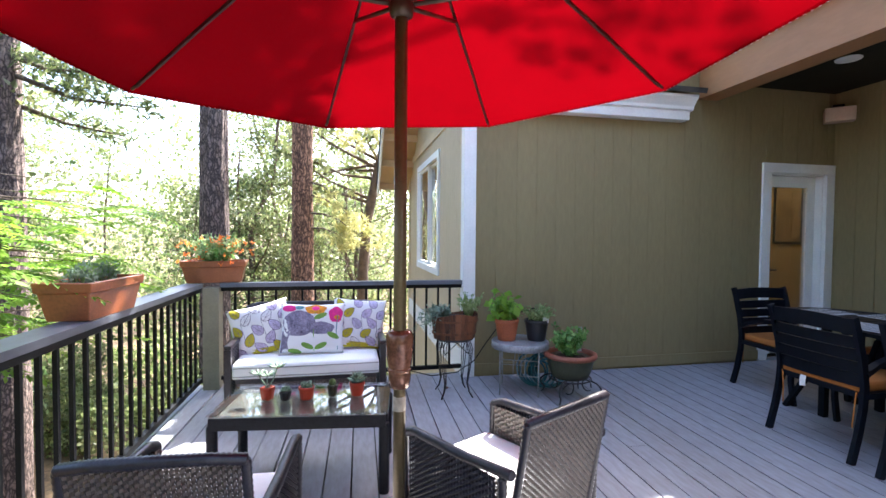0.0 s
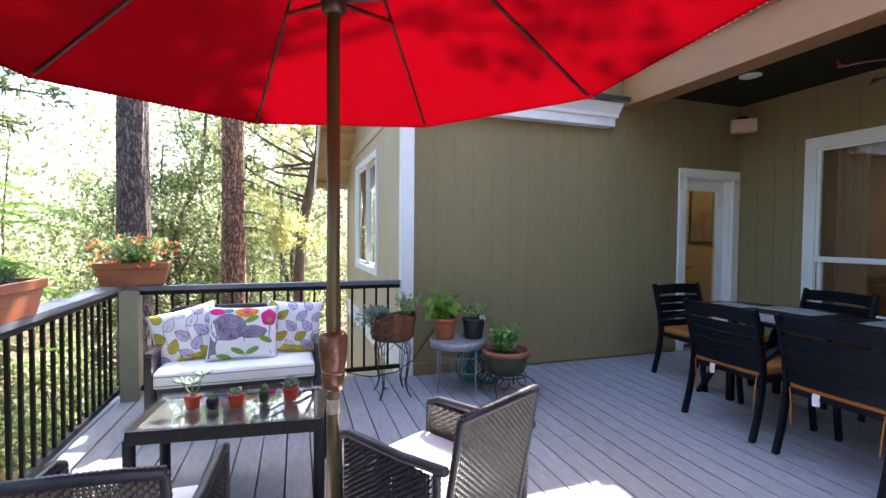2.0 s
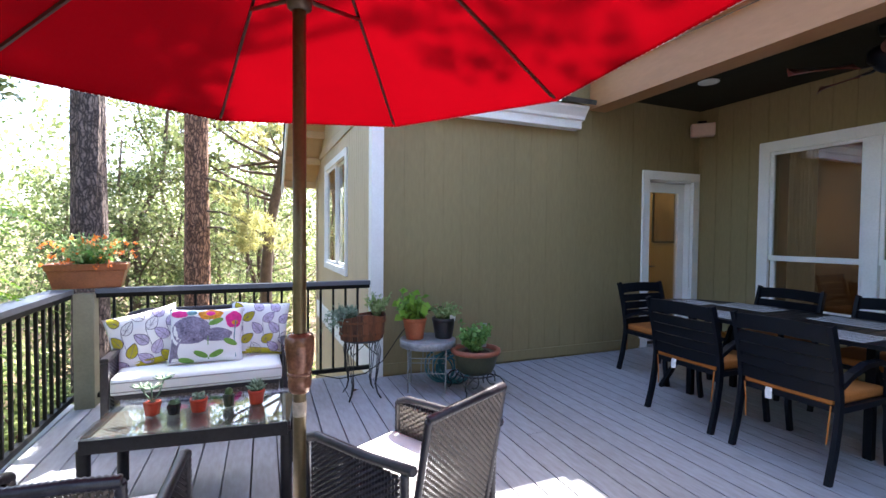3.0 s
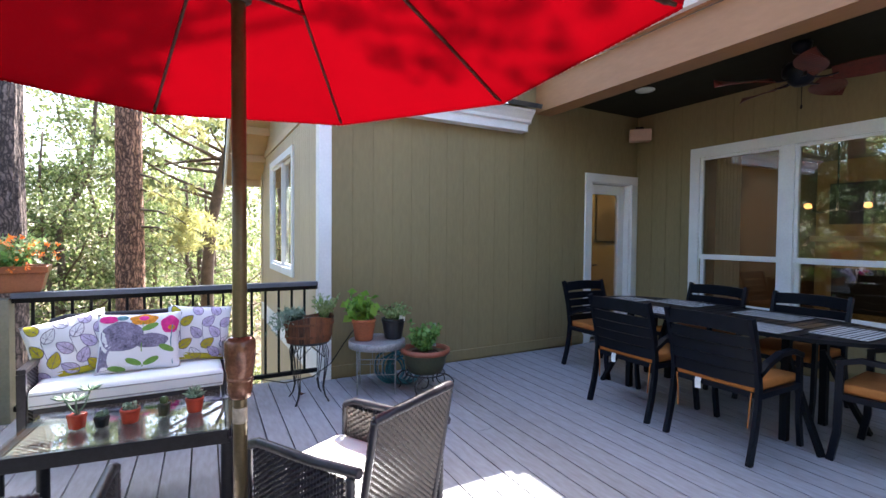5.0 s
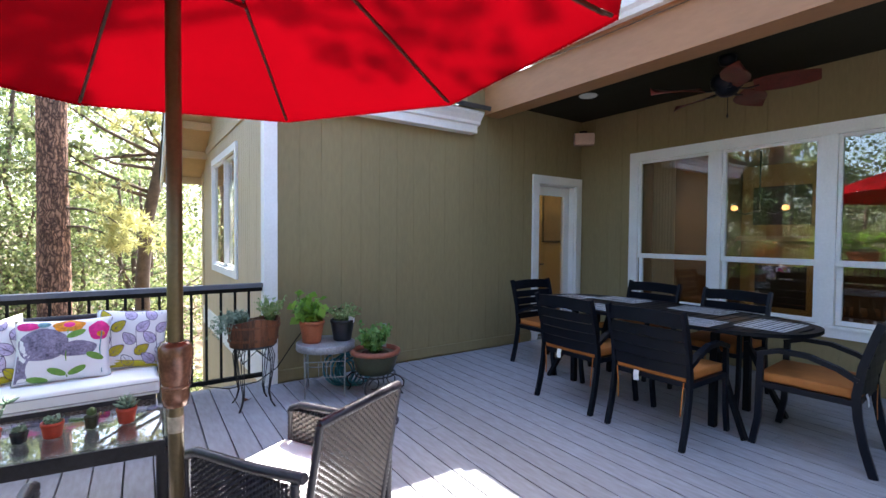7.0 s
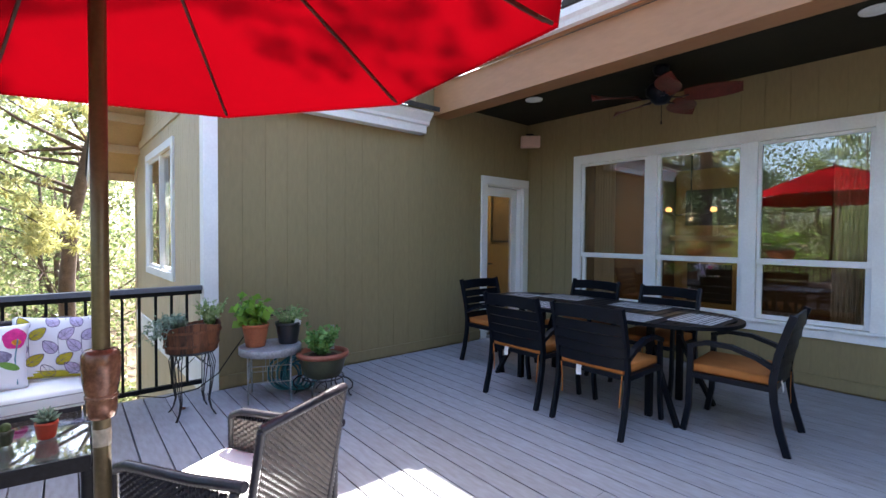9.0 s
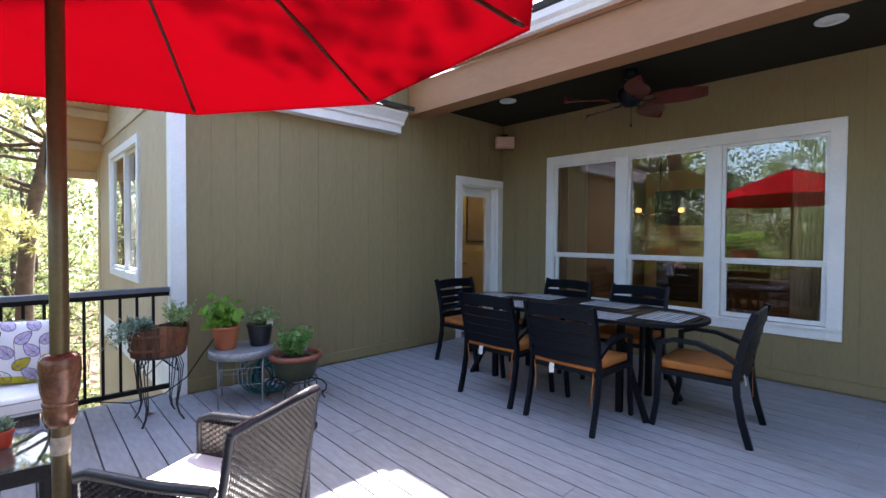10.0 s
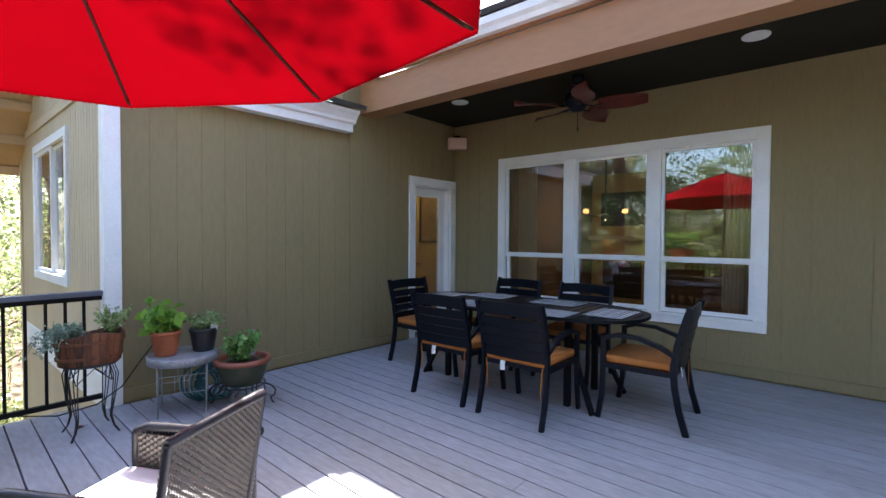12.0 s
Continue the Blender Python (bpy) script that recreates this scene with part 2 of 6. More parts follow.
# ================= building helpers =================
def bx(bm, x0, x1, y0, y1, z0, z1, bev=0.0, m=None):
    v = [bm.verts.new((x, y, z)) for x in (x0, x1) for y in (y0, y1) for z in (z0, z1)]
    fs = [bm.faces.new([v[i] for i in q]) for q in ((0, 1, 3, 2), (4, 6, 7, 5), (0, 4, 5, 1), (2, 3, 7, 6), (0, 2, 6, 4), (1, 5, 7, 3))]
    if bev:
        es = list({e for f in fs for e in f.edges})
        r = bmesh.ops.bevel(bm, geom=es, offset=bev, segments=2, affect="EDGES", profile=0.7)
        v = list({w for f in r["faces"] for w in f.verts} | {w for w in v if w.is_valid})
    if m is not None:
        bmesh.ops.transform(bm, matrix=m, verts=v)
    return bm


def tube(bm, pts, rad, seg=8, cap=True):
    """A round bar along points; rad: one radius or one for each point."""
    pts = [Vector(p) for p in pts]
    rads = rad if isinstance(rad, (list, tuple)) else [rad] * len(pts)
    rings, side = [], None
    for i, p in enumerate(pts):
        d = (pts[min(i + 1, len(pts) - 1)] - pts[max(i - 1, 0)]).normalized()
        if side is None:
            side = d.cross(Vector((0.3, 0.2, 1)) if abs(d.z) < 0.9 else Vector((1, 0, 0))).normalized()
        side = (side - d * side.dot(d)).normalized()
        up = d.cross(side)
        rings.append([bm.verts.new(p + (side * math.cos(a) + up * math.sin(a)) * rads[i]) for a in [2 * math.pi * k / seg for k in range(seg)]])
    for a, b in zip(rings, rings[1:]):
        for k in range(seg):
            bm.faces.new((a[k], a[(k + 1) % seg], b[(k + 1) % seg], b[k])).smooth = True
    if cap:
        bm.faces.new(rings[0][::-1])
        bm.faces.new(rings[-1])
    return bm


def lathe(bm, prof, seg=32, at=(0, 0, 0), sx=1.0, sy=1.0):
    """Turns (radius, height) pairs round the upright axis."""
    rings = []
    for r, z in prof:
        rings.append([bm.verts.new((at[0] + sx * r * math.cos(2 * math.pi * k / seg), at[1] + sy * r * math.sin(2 * math.pi * k / seg), at[2] + z)) for k in range(seg)])
    for a, b in zip(rings, rings[1:]):
        for k in range(seg):
            bm.faces.new((a[k], a[(k + 1) % seg], b[(k + 1) % seg], b[k])).smooth = True
    bm.faces.new(rings[0][::-1])
    bm.faces.new(rings[-1])
    return bm


def flat_bar(bm, pts, w, t, side=(0, 0, 1)):
    """A rectangular bar along points: w across `side`, t the other way."""
    pts = [Vector(p) for p in pts]
    s0 = Vector(side)
    rings = []
    for i, p in enumerate(pts):
        d = (pts[min(i + 1, len(pts) - 1)] - pts[max(i - 1, 0)]).normalized()
        s = (s0 - d * s0.dot(d)).normalized()
        u = d.cross(s)
        rings.append([bm.verts.new(p + s * a * w / 2 + u * b * t / 2) for a, b in ((1, 1), (-1, 1), (-1, -1), (1, -1))])
    for a, b in zip(rings, rings[1:]):
        for k in range(4):
            bm.faces.new((a[k], b[k], b[(k + 1) % 4], a[(k + 1) % 4]))
    bm.faces.new(rings[0])
    bm.faces.new(rings[-1][::-1])
    return bm


def done(bm, name, material, smooth=False):
    bmesh.ops.recalc_face_normals(bm, faces=bm.faces)
    me = bpy.data.meshes.new(name)
    bm.to_mesh(me)
    bm.free()
    if smooth:
        me.polygons.foreach_set("use_smooth", [True] * len(me.polygons))
    for m in (material if isinstance(material, (list, tuple)) else [material]):
        me.materials.append(m)
    return me


def part(name, bm, material, parent=None, label="", smooth=False, at=None):
    ob = new(name, done(bm, name, material, smooth))
    ob.parent = parent
    if at is not None:
        ob.matrix_local = at
    return tagged(ob, label)


def share(name, me, parent, m, label=""):
    ob = new(name, me)
    ob.parent = parent
    ob.matrix_local = m
    return tagged(ob, label)


def thing(name, label, category="", group="", kind="", at=None):
    ob = new(name)
    ob.empty_display_size = 0.1
    if at is not None:
        ob.matrix_world = at
    return tagged(ob, label, category, group, kind)


def B():
    return bmesh.new()


def leaves(name, pts, size, material, parent=None, rng=None, droop=0.0, long=1.6, spread=1.0, label=""):
    """Many small pointed leaves, one at each point, each turned its own way."""
    rng = rng or np.random.default_rng(1)
    pts = np.asarray(pts, float)
    n = len(pts)
    a = rng.normal(size=(n, 3)) * np.array([1, 1, spread])
    a[:, 2] -= droop
    a /= np.linalg.norm(a, axis=1)[:, None]
    b = rng.normal(size=(n, 3))
    b -= a * (a * b).sum(1)[:, None]
    b /= np.linalg.norm(b, axis=1)[:, None] + 1e-9
    s = (size * rng.uniform(0.6, 1.3, n))[:, None]
    c = np.cross(a, b) * s * 0.12
    v = np.stack([pts, pts + a * s * long * 0.5 + b * s * 0.5 + c, pts + a * s * long, pts + a * s * long * 0.5 - b * s * 0.5 + c], 1).reshape(-1, 3)
    me = bpy.data.meshes.new(name)
    me.vertices.add(4 * n)
    me.vertices.foreach_set("co", v.ravel())
    me.loops.add(4 * n)
    me.loops.foreach_set("vertex_index", np.arange(4 * n, dtype=np.int32))
    me.polygons.add(n)
    me.polygons.foreach_set("loop_start", np.arange(0, 4 * n, 4, dtype=np.int32))
    me.polygons.foreach_set("loop_total", np.full(n, 4, dtype=np.int32))
    me.update(calc_edges=True)
    me.validate()
    me.materials.append(material)
    ob = new(name, me)
    ob.parent = parent
    return tagged(ob, label)


def ball(rng, n, c, r, flat=1.0):
    p = rng.normal(size=(n, 3))
    p /= np.linalg.norm(p, axis=1)[:, None]
    return np.asarray(c) + p * (rng.uniform(0.25, 1, n) ** 0.5)[:, None] * np.asarray([r, r, r * flat])


# ================= the house =================
DOOR_Y, WIN_X = 4.357, 5.422
DECK = (-1.20, 5.42, -3.0, 4.50)


def groove_boards(parent, axis, at_, depth, a0, a1, z0, z1, pitch, material, holes=(), gap=0.009):
    """Vertical siding boards with recessed grooves on a wall along `axis`; holes: (a0, a1, z0, z1) left open."""
    a = a0
    while a < a1 - 0.01:
        b = min(a + pitch, a1)
        cuts = [h for h in holes if h[0] < b - 0.001 and h[1] > a + 0.001]
        pieces = []
        edges = sorted({a, b, *[min(max(h[0], a), b) for h in cuts], *[min(max(h[1], a), b) for h in cuts]})
        for p, q in zip(edges, edges[1:]):
            if q - p < 0.004:
                continue
            free = [(z0, z1)]
            for h in cuts:
                if h[0] < q - 0.001 and h[1] > p + 0.001:
                    nxt = []
                    for u, w in free:
                        if h[3] <= u or h[2] >= w:
                            nxt.append((u, w))
                        else:
                            if h[2] > u:
                                nxt.append((u, h[2]))
                            if h[3] < w:
                                nxt.append((h[3], w))
                    free = nxt
            for u, w in free:
                pieces.append((p + (gap / 2 if p == a else 0), q - (gap / 2 if q == b else 0), u, w))
        for p, q, u, w in pieces:
            bm = B()
            lo, hi = min(at_, at_ + depth), max(at_, at_ + depth)
            if axis == "x":
                bx(bm, p, q, lo, hi, u, w)
            else:
                bx(bm, lo, hi, p, q, u, w)
            part("siding_board", bm, material, parent)
        a = b


def wall_with_holes(name, axis, lo, hi, a0, a1, z0, z1, holes, material, label):
    """A thick wall with openings right through it."""
    bm = B()
    edges = sorted({a0, a1, *[h[0] for h in holes], *[h[1] for h in holes]})
    for p, q in zip(edges, edges[1:]):
        zs = [(z0, z1)]
        for h in holes:
            if h[0] < q - 1e-4 and h[1] > p + 1e-4:
                zs = [(u, w) for s in zs for u, w in ((s[0], min(s[1], h[2])), (max(s[0], h[3]), s[1])) if w - u > 1e-4]
        for u, w in zs:
            if axis == "x":
                bx(bm, p, q, lo, hi, u, w)
            else:
                bx(bm, lo, hi, p, q, u, w)
    return tagged(part(name, bm, material), label, "wall", kind="structure")


DOOR_HOLE = (4.57, 5.32, 0.03, 2.05)
WIN_HOLE = (0.665, 3.475, 0.545, 2.285)
wall_north = wall_with_holes("wall_north", "x", DOOR_Y + 0.006, DOOR_Y + 0.17, 1.268, 5.60, -3.4, 3.3, [DOOR_HOLE, (1.268, 3.40, 2.835, 3.3)], M_OLIVE, "olive painted house wall with vertical grooved siding")
groove_boards(wall_north, "x", DOOR_Y + 0.003, 0.0035, 1.268, 5.424, 0.115, 3.2, 0.2032, M_OLIVE, [(4.468, 5.43, 0, 2.15), (1.268, 3.40, 2.835, 3.2)], 0.004)
part("base_board", bx(B(), 1.268, 4.465, DOOR_Y - 0.018, DOOR_Y + 0.012, 0.014, 0.115, 0.003), M_OLIVE, wall_north)
wall_east = wall_with_holes("wall_east", "y", WIN_X + 0.006, WIN_X + 0.17, -3.0, DOOR_Y + 0.005, -3.4, 3.3, [WIN_HOLE, (-2.2, -0.37, 0.03, 2.07)], M_OLIVE, "olive painted porch wall with vertical grooved siding")
groove_boards(wall_east, "y", WIN_X, 0.0065, -3.0, DOOR_Y, 0.115, 3.2, 0.2032, M_OLIVE, [(0.565, 3.58, 0.45, 2.40), (-2.31, -0.26, 0, 2.2)], 0.006)
part("base_board", bx(B(), WIN_X - 0.018, WIN_X + 0.012, -0.255, DOOR_Y - 0.02, 0.014, 0.115, 0.003), M_OLIVE, wall_east)

# corner board and the side wall that runs on beyond the rail
corner_trim = tagged(part("corner_trim", bx(B(), 1.150, 1.266, DOOR_Y - 0.02, DOOR_Y + 0.10, -0.3, 2.56, 0.004), M_WHITE), "white painted corner board on the house corner", "trim", kind="structure")
part("cap", bx(B(), 1.125, 1.285, DOOR_Y - 0.045, DOOR_Y + 0.12, 2.56, 2.66, 0.012), M_WHITE, corner_trim)
SIDE_X = 1.222
SW = (5.86, 7.66, 0.82, 2.42)
wall_west = wall_with_holes("wall_west", "y", SIDE_X + 0.012, SIDE_X + 0.16, DOOR_Y + 0.18, 8.70, -3.4, 4.6, [(SW[0] + 0.09, SW[1] - 0.09, SW[2] + 0.09, SW[3] - 0.09), (DOOR_Y + 0.18, 6.6, 3.0, 4.6)], M_BEIGE, "beige house side wall with narrow grooved siding")
groove_boards(wall_west, "y", SIDE_X, 0.014, DOOR_Y + 0.18, 8.60, -3.4, 4.6, 0.1016, M_BEIGE, [SW, (DOOR_Y + 0.17, 6.6, 3.0, 4.6)])
# white strip stands in for a band of sunlight on the siding
part("sunlit_band", bx(B(), SIDE_X - 0.02, SIDE_X + 0.012, DOOR_Y + 0.18, 8.6, -0.10, 0.17, 0.003), M_WHITE, wall_west, "white board painted in for a band of sunlight")
part("frieze_board", bx(B(), SIDE_X - 0.02, SIDE_X + 0.012, DOOR_Y + 0.18, 8.6, 2.60, 2.70, 0.003), M_BEIGE, wall_west)
part("corner_board", bx(B(), SIDE_X - 0.022, SIDE_X + 0.14, 8.6, 8.72, -3.4, 3.0, 0.003), M_BEIGE, wall_west)
# side return of the corner trim; its shade is painted as dark brown
part("corner_return", bx(B(), SIDE_X - 0.03, SIDE_X + 0.1, DOOR_Y + 0.102, DOOR_Y + 0.18, -3.4, 3.2), mat("brown_corner_shadow_board", (0.16, 0.12, 0.09), 0.7), wall_west, "corner return board, its shade painted in as dark brown")

# far roof overhang over the side wall
rake = thing("roof_overhang", "tan soffit overhang with lookout blocks and pale fascia", "roof", kind="structure")
RY0, RZ0, RSL = 8.75, 2.16, 0.80
for i in range(5):
    y0, y1 = RY0 - i * 0.45, RY0 - (i + 1) * 0.45
    bm = B()
    flat_bar(bm, [(0.93, y0, RZ0 + (RY0 - y0) * RSL + 0.12), (0.93, y1, RZ0 + (RY0 - y1) * RSL + 0.12)], 0.022, 0.62, (0, 0, 1))
    part("soffit_panel", bm, M_SOFFIT, rake)
    part("lookout", bx(B(), 0.66, SIDE_X, y0 - 0.045, y0, RZ0 + (RY0 - y0) * RSL, RZ0 + (RY0 - y0) * RSL + 0.115, 0.003), M_SOFFIT, rake)
bm = B()
flat_bar(bm, [(0.635, RY0 + 0.1, RZ0 - 0.04), (0.635, RY0 - 2.25, RZ0 - 0.04 + 2.35 * RSL)], 0.22, 0.03, (0, 0, 1))
part("fascia", bm, M_WHITE, rake)
bm = B()
flat_bar(bm, [(1.15, RY0 + 0.15, RZ0 + 0.06), (1.15, RY0 - 2.25, RZ0 + 0.06 + 2.4 * RSL)], 0.05, 1.1, (0, 0, 1))
part("shingle_roof", bm, M_SLATE, rake)

# eave over the north wall: board, crown and roof
eave = thing("north_eave", "white painted eave board with crown moulding under the roof", "roof", kind="structure")
part("eave_board", bx(B(), 0.9, 3.455, 4.235, 4.356, 2.515, 2.65, 0.004), M_WHITE, eave)
bm = B()
prof = [(4.235, 2.60), (4.205, 2.61), (4.200, 2.64), (4.165, 2.685), (4.135, 2.715), (4.135, 2.738), (4.36, 2.738), (4.36, 2.60)]
ends = [[bm.verts.new((x, y, z)) for y, z in prof] for x in (0.85, 3.475)]
for k in range(len(prof)):
    bm.faces.new((ends[0][k], ends[0][(k + 1) % len(prof)], ends[1][(k + 1) % len(prof)], ends[1][k]))
bm.faces.new(ends[0])
bm.faces.new(ends[1][::-1])
part("crown_moulding", bm, M_WHITE, eave)
bm = B()
flat_bar(bm, [(2.22, 4.09, 2.77), (2.22, 8.6, 4.36)], 0.05, 2.62, (0, 0, 1))
part("shingle_roof", bm, M_SLATE, eave)

# porch: beam, gutter, ceiling, roof
beam = thing("porch_beam", "wide tan painted beam along the porch edge", "beam", kind="structure")
part("beam_face", bx(B(), 3.655, 3.86, -4.0, 4.35, 2.785, 3.13, 0.004), M_TAN, beam)
part("beam_cap", bx(B(), 3.640, 3.875, -4.0, 4.352, 2.765, 2.787, 0.003), M_TAN, beam)
gutter = thing("porch_gutter", "white metal gutter along the porch roof edge", "gutter", kind="structure")
bm = B()
prof = [(3.64, 3.16), (3.56, 3.16), (3.545, 3.20), (3.52, 3.23), (3.515, 3.29), (3.53, 3.29), (3.545, 3.215), (3.64, 3.18)]
ends = [[bm.verts.new((x, y, z)) for x, z in prof] for y in (-4.0, 4.34)]
for k in range(len(prof)):
    bm.faces.new((ends[0][k], ends[0][(k + 1) % len(prof)], ends[1][(k + 1) % len(prof)], ends[1][k]))
bm.faces.new(ends[0])
bm.faces.new(ends[1][::-1])
part("trough", bm, M_WHITE, gutter)
part("fascia", bx(B(), 3.62, 3.66, -4.0, 4.34, 3.14, 3.33), M_TAN, gutter)
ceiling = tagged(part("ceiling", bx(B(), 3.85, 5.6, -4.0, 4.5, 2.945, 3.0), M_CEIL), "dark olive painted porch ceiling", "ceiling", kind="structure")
bm = B()
flat_bar(bm, [(3.50, 0.2, 3.33), (9.5, 0.2, 5.2)], 0.05, 9.0, (0, 0, 1))
porch_roof = tagged(part("porch_roof", bm, M_SLATE), "dark shingle porch roof", "roof", kind="structure")

# ================= door with its glass =================
door_1 = thing("door_1", "white framed glazed door set back in the olive wall", "door", kind="structure")
part("casing", bx(B(), 4.468, 4.578, DOOR_Y - 0.022, DOOR_Y + 0.02, 0.0, 2.04, 0.003), M_WHITE, door_1)
part("casing", bx(B(), 5.312, 5.418, DOOR_Y - 0.022, DOOR_Y + 0.02, 0.0, 2.04, 0.003), M_WHITE, door_1)
part("head_casing", bx(B(), 4.468, 5.418, DOOR_Y - 0.024, DOOR_Y + 0.02, 2.042, 2.148, 0.003), M_WHITE, door_1)
part("jamb", bx(B(), 5.300, 5.322, DOOR_Y + 0.02, DOOR_Y + 0.2, 0.02, 2.05), M_WHITE, door_1)
part("jamb", bx(B(), 4.567, 4.589, DOOR_Y + 0.02, DOOR_Y + 0.2, 0.02, 2.05), M_WHITE, door_1)
part("jamb", bx(B(), 4.589, 5.300, DOOR_Y + 0.02, DOOR_Y + 0.2, 2.028, 2.05), M_WHITE, door_1)
part("threshold", bx(B(), 4.57, 5.32, DOOR_Y - 0.03, DOOR_Y + 0.2, 0.002, 0.03), M_GREYM, door_1)
leaf = thing("door_leaf", "", at=None)
leaf.parent = door_1
for x0, x1, z0, z1 in ((4.592, 4.70, 0.035, 2.024), (5.19, 5.297, 0.035, 2.024), (4.70, 5.19, 0.035, 0.27), (4.70, 5.19, 1.905, 2.024)):
    part("stile", bx(B(), x0, x1, DOOR_Y + 0.10, DOOR_Y + 0.145, z0, z1, 0.003), M_WHITE, leaf)
pane = part("pane", bx(B(), 4.70, 5.19, DOOR_Y + 0.118, DOOR_Y + 0.124, 0.27, 1.905), M_GLASS, leaf)
pane.visible_shadow = False
part("door_handle", tube(B(), [(4.645, DOOR_Y + 0.1, 0.98), (4.645, DOOR_Y + 0.05, 0.98), (4.74, DOOR_Y + 0.045, 0.98)], 0.009), M_BLACK, leaf, "black lever handle")
# hall behind the door
hall = tagged(part("hall_wall", bx(B(), 4.2, 6.4, 6.3, 6.4, 0, 2.6), M_ROOMY), "yellow painted hall wall behind the glass door", "wall", kind="structure")
part("side", bx(B(), 4.1, 4.2, 4.56, 6.4, 0, 2.6), M_ROOMY, hall)
part("side", bx(B(), 6.3, 6.4, 4.56, 6.3, 0, 2.6), M_ROOMY, hall)
part("hall_floor", bx(B(), 4.1, 6.4, 4.53, 6.4, -0.1, 0.0), M_ROOMF, hall)
part("hall_ceiling", bx(B(), 4.1, 6.4, 4.53, 6.4, 2.6, 2.7), M_WHITE, hall)
pic = thing("picture_frame", "dark narrow picture frame on the hall wall", "picture")
for x0, x1, z0, z1 in ((5.42, 5.45, 1.25, 2.25), (5.85, 5.88, 1.25, 2.25), (5.45, 5.85, 1.25, 1.28), (5.45, 5.85, 2.22, 2.25)):
    part("frame_side", bx(B(), 6.27, 6.3, x0, x1, z0, z1), M_BLACK, pic)
part("sheet", bx(B(), 6.285, 6.3, 5.45, 5.85, 1.28, 2.22), mat("brown_print", (0.2, 0.13, 0.06), 0.5, var=0.3, scale=8), pic)


# ================= windows =================
def sash(parent, x, y0, y1, z0, z1, d, bar=0.035, glass_at=0.02):
    s = thing("sash", "")
    s.parent = parent
    for a0, a1, u, w in ((y0, y0 + bar, z0, z1), (y1 - bar, y1, z0, z1), (y0 + bar, y1 - bar, z0, z0 + bar), (y0 + bar, y1 - bar, z1 - bar, z1)):
        part("sash_bar", bx(B(), x, x + d, a0, a1, u, w, 0.003), M_WHITE, s)
    p = part("pane", bx(B(), x + glass_at, x + glass_at + 0.005, y0 + bar, y1 - bar, z0 + bar, z1 - bar), M_GLASS, s)
    p.visible_shadow = False


window_1 = thing("window_1", "wide white triple window with dark reflecting panes", "window", kind="structure")
for y0, y1, z0, z1 in ((3.468, 3.582, 0.45, 2.40), (0.563, 0.675, 0.45, 2.40), (0.675, 3.468, 2.288, 2.40), (0.675, 3.468, 0.45, 0.548)):
    part("casing", bx(B(), WIN_X - 0.024, WIN_X + 0.02, y0, y1, z0, z1, 0.003), M_WHITE, window_1)
part("window_sill", bx(B(), WIN_X - 0.05, WIN_X + 0.02, 0.56, 3.585, 0.535, 0.56, 0.004), M_WHITE, window_1)
for y0, y1 in ((2.49, 2.61), (1.515, 1.64)):
    part("mullion", bx(B(), WIN_X - 0.02, WIN_X + 0.12, y0, y1, 0.56, 2.287, 0.003), M_WHITE, window_1)
for y0, y1 in ((2.612, 3.466), (1.642, 2.488), (0.677, 1.513)):
    sash(window_1, WIN_X + 0.0, y0, y1, 1.10, 2.286, 0.04, 0.03)
    sash(window_1, WIN_X + 0.03, y0, y1, 0.562, 1.135, 0.04, 0.042)
    part("meeting_rail", bx(B(), WIN_X - 0.006, WIN_X + 0.05, y0, y1, 1.098, 1.152, 0.003), M_WHITE, window_1)

window_2 = thing("window_2", "white framed slider window on the side wall", "window", kind="structure")
for y0, y1, z0, z1 in ((SW[0], SW[0] + 0.09, SW[2], SW[3]), (SW[1] - 0.09, SW[1], SW[2], SW[3]), (SW[0] + 0.09, SW[1] - 0.09, SW[2], SW[2] + 0.09), (SW[0] + 0.09, SW[1] - 0.09, SW[3] - 0.09, SW[3])):
    part("casing", bx(B(), SIDE_X - 0.026, SIDE_X + 0.014, y0, y1, z0, z1, 0.003), M_WHITE, window_2)
ymid = (SW[0] + SW[1]) / 2
sash(window_2, SIDE_X + 0.03, SW[0] + 0.09, ymid + 0.02, SW[2] + 0.09, SW[3] - 0.09, 0.035, 0.04)
sash(window_2, SIDE_X + 0.0, ymid - 0.02, SW[1] - 0.09, SW[2] + 0.09, SW[3] - 0.09, 0.03, 0.04, 0.012)
tagged(part("side_room", bx(B(), 2.4, 2.5, 4.7, 8.6, 0, 2.8), M_ROOM), "brown room wall behind the side window", "wall", kind="structure")

# no known wall: added out of view to darken the porch corner
unseen_wall_south = tagged(part("unseen_wall_south", bx(B(), 2.6, 5.6, -2.58, -2.42, -3.4, 3.5), M_OLIVE), "unseen olive wall added to cut light from the south", "wall", kind="structure")

# sliding door casing at the end of the east wall
door_2 = thing("door_2", "white framed glazed patio door", "door", kind="structure")
for y0, y1, z0, z1 in ((-0.37, -0.26, 0.0, 2.07), (-2.31, -2.2, 0.0, 2.07), (-2.31, -0.26, 2.072, 2.18)):
    part("casing", bx(B(), WIN_X - 0.024, WIN_X + 0.02, y0, y1, z0, z1, 0.003), M_WHITE, door_2)
sash(door_2, WIN_X + 0.05, -2.2, -1.27, 0.03, 2.07, 0.045, 0.08)
sash(door_2, WIN_X + 0.10, -1.30, -0.37, 0.03, 2.07, 0.045, 0.08)

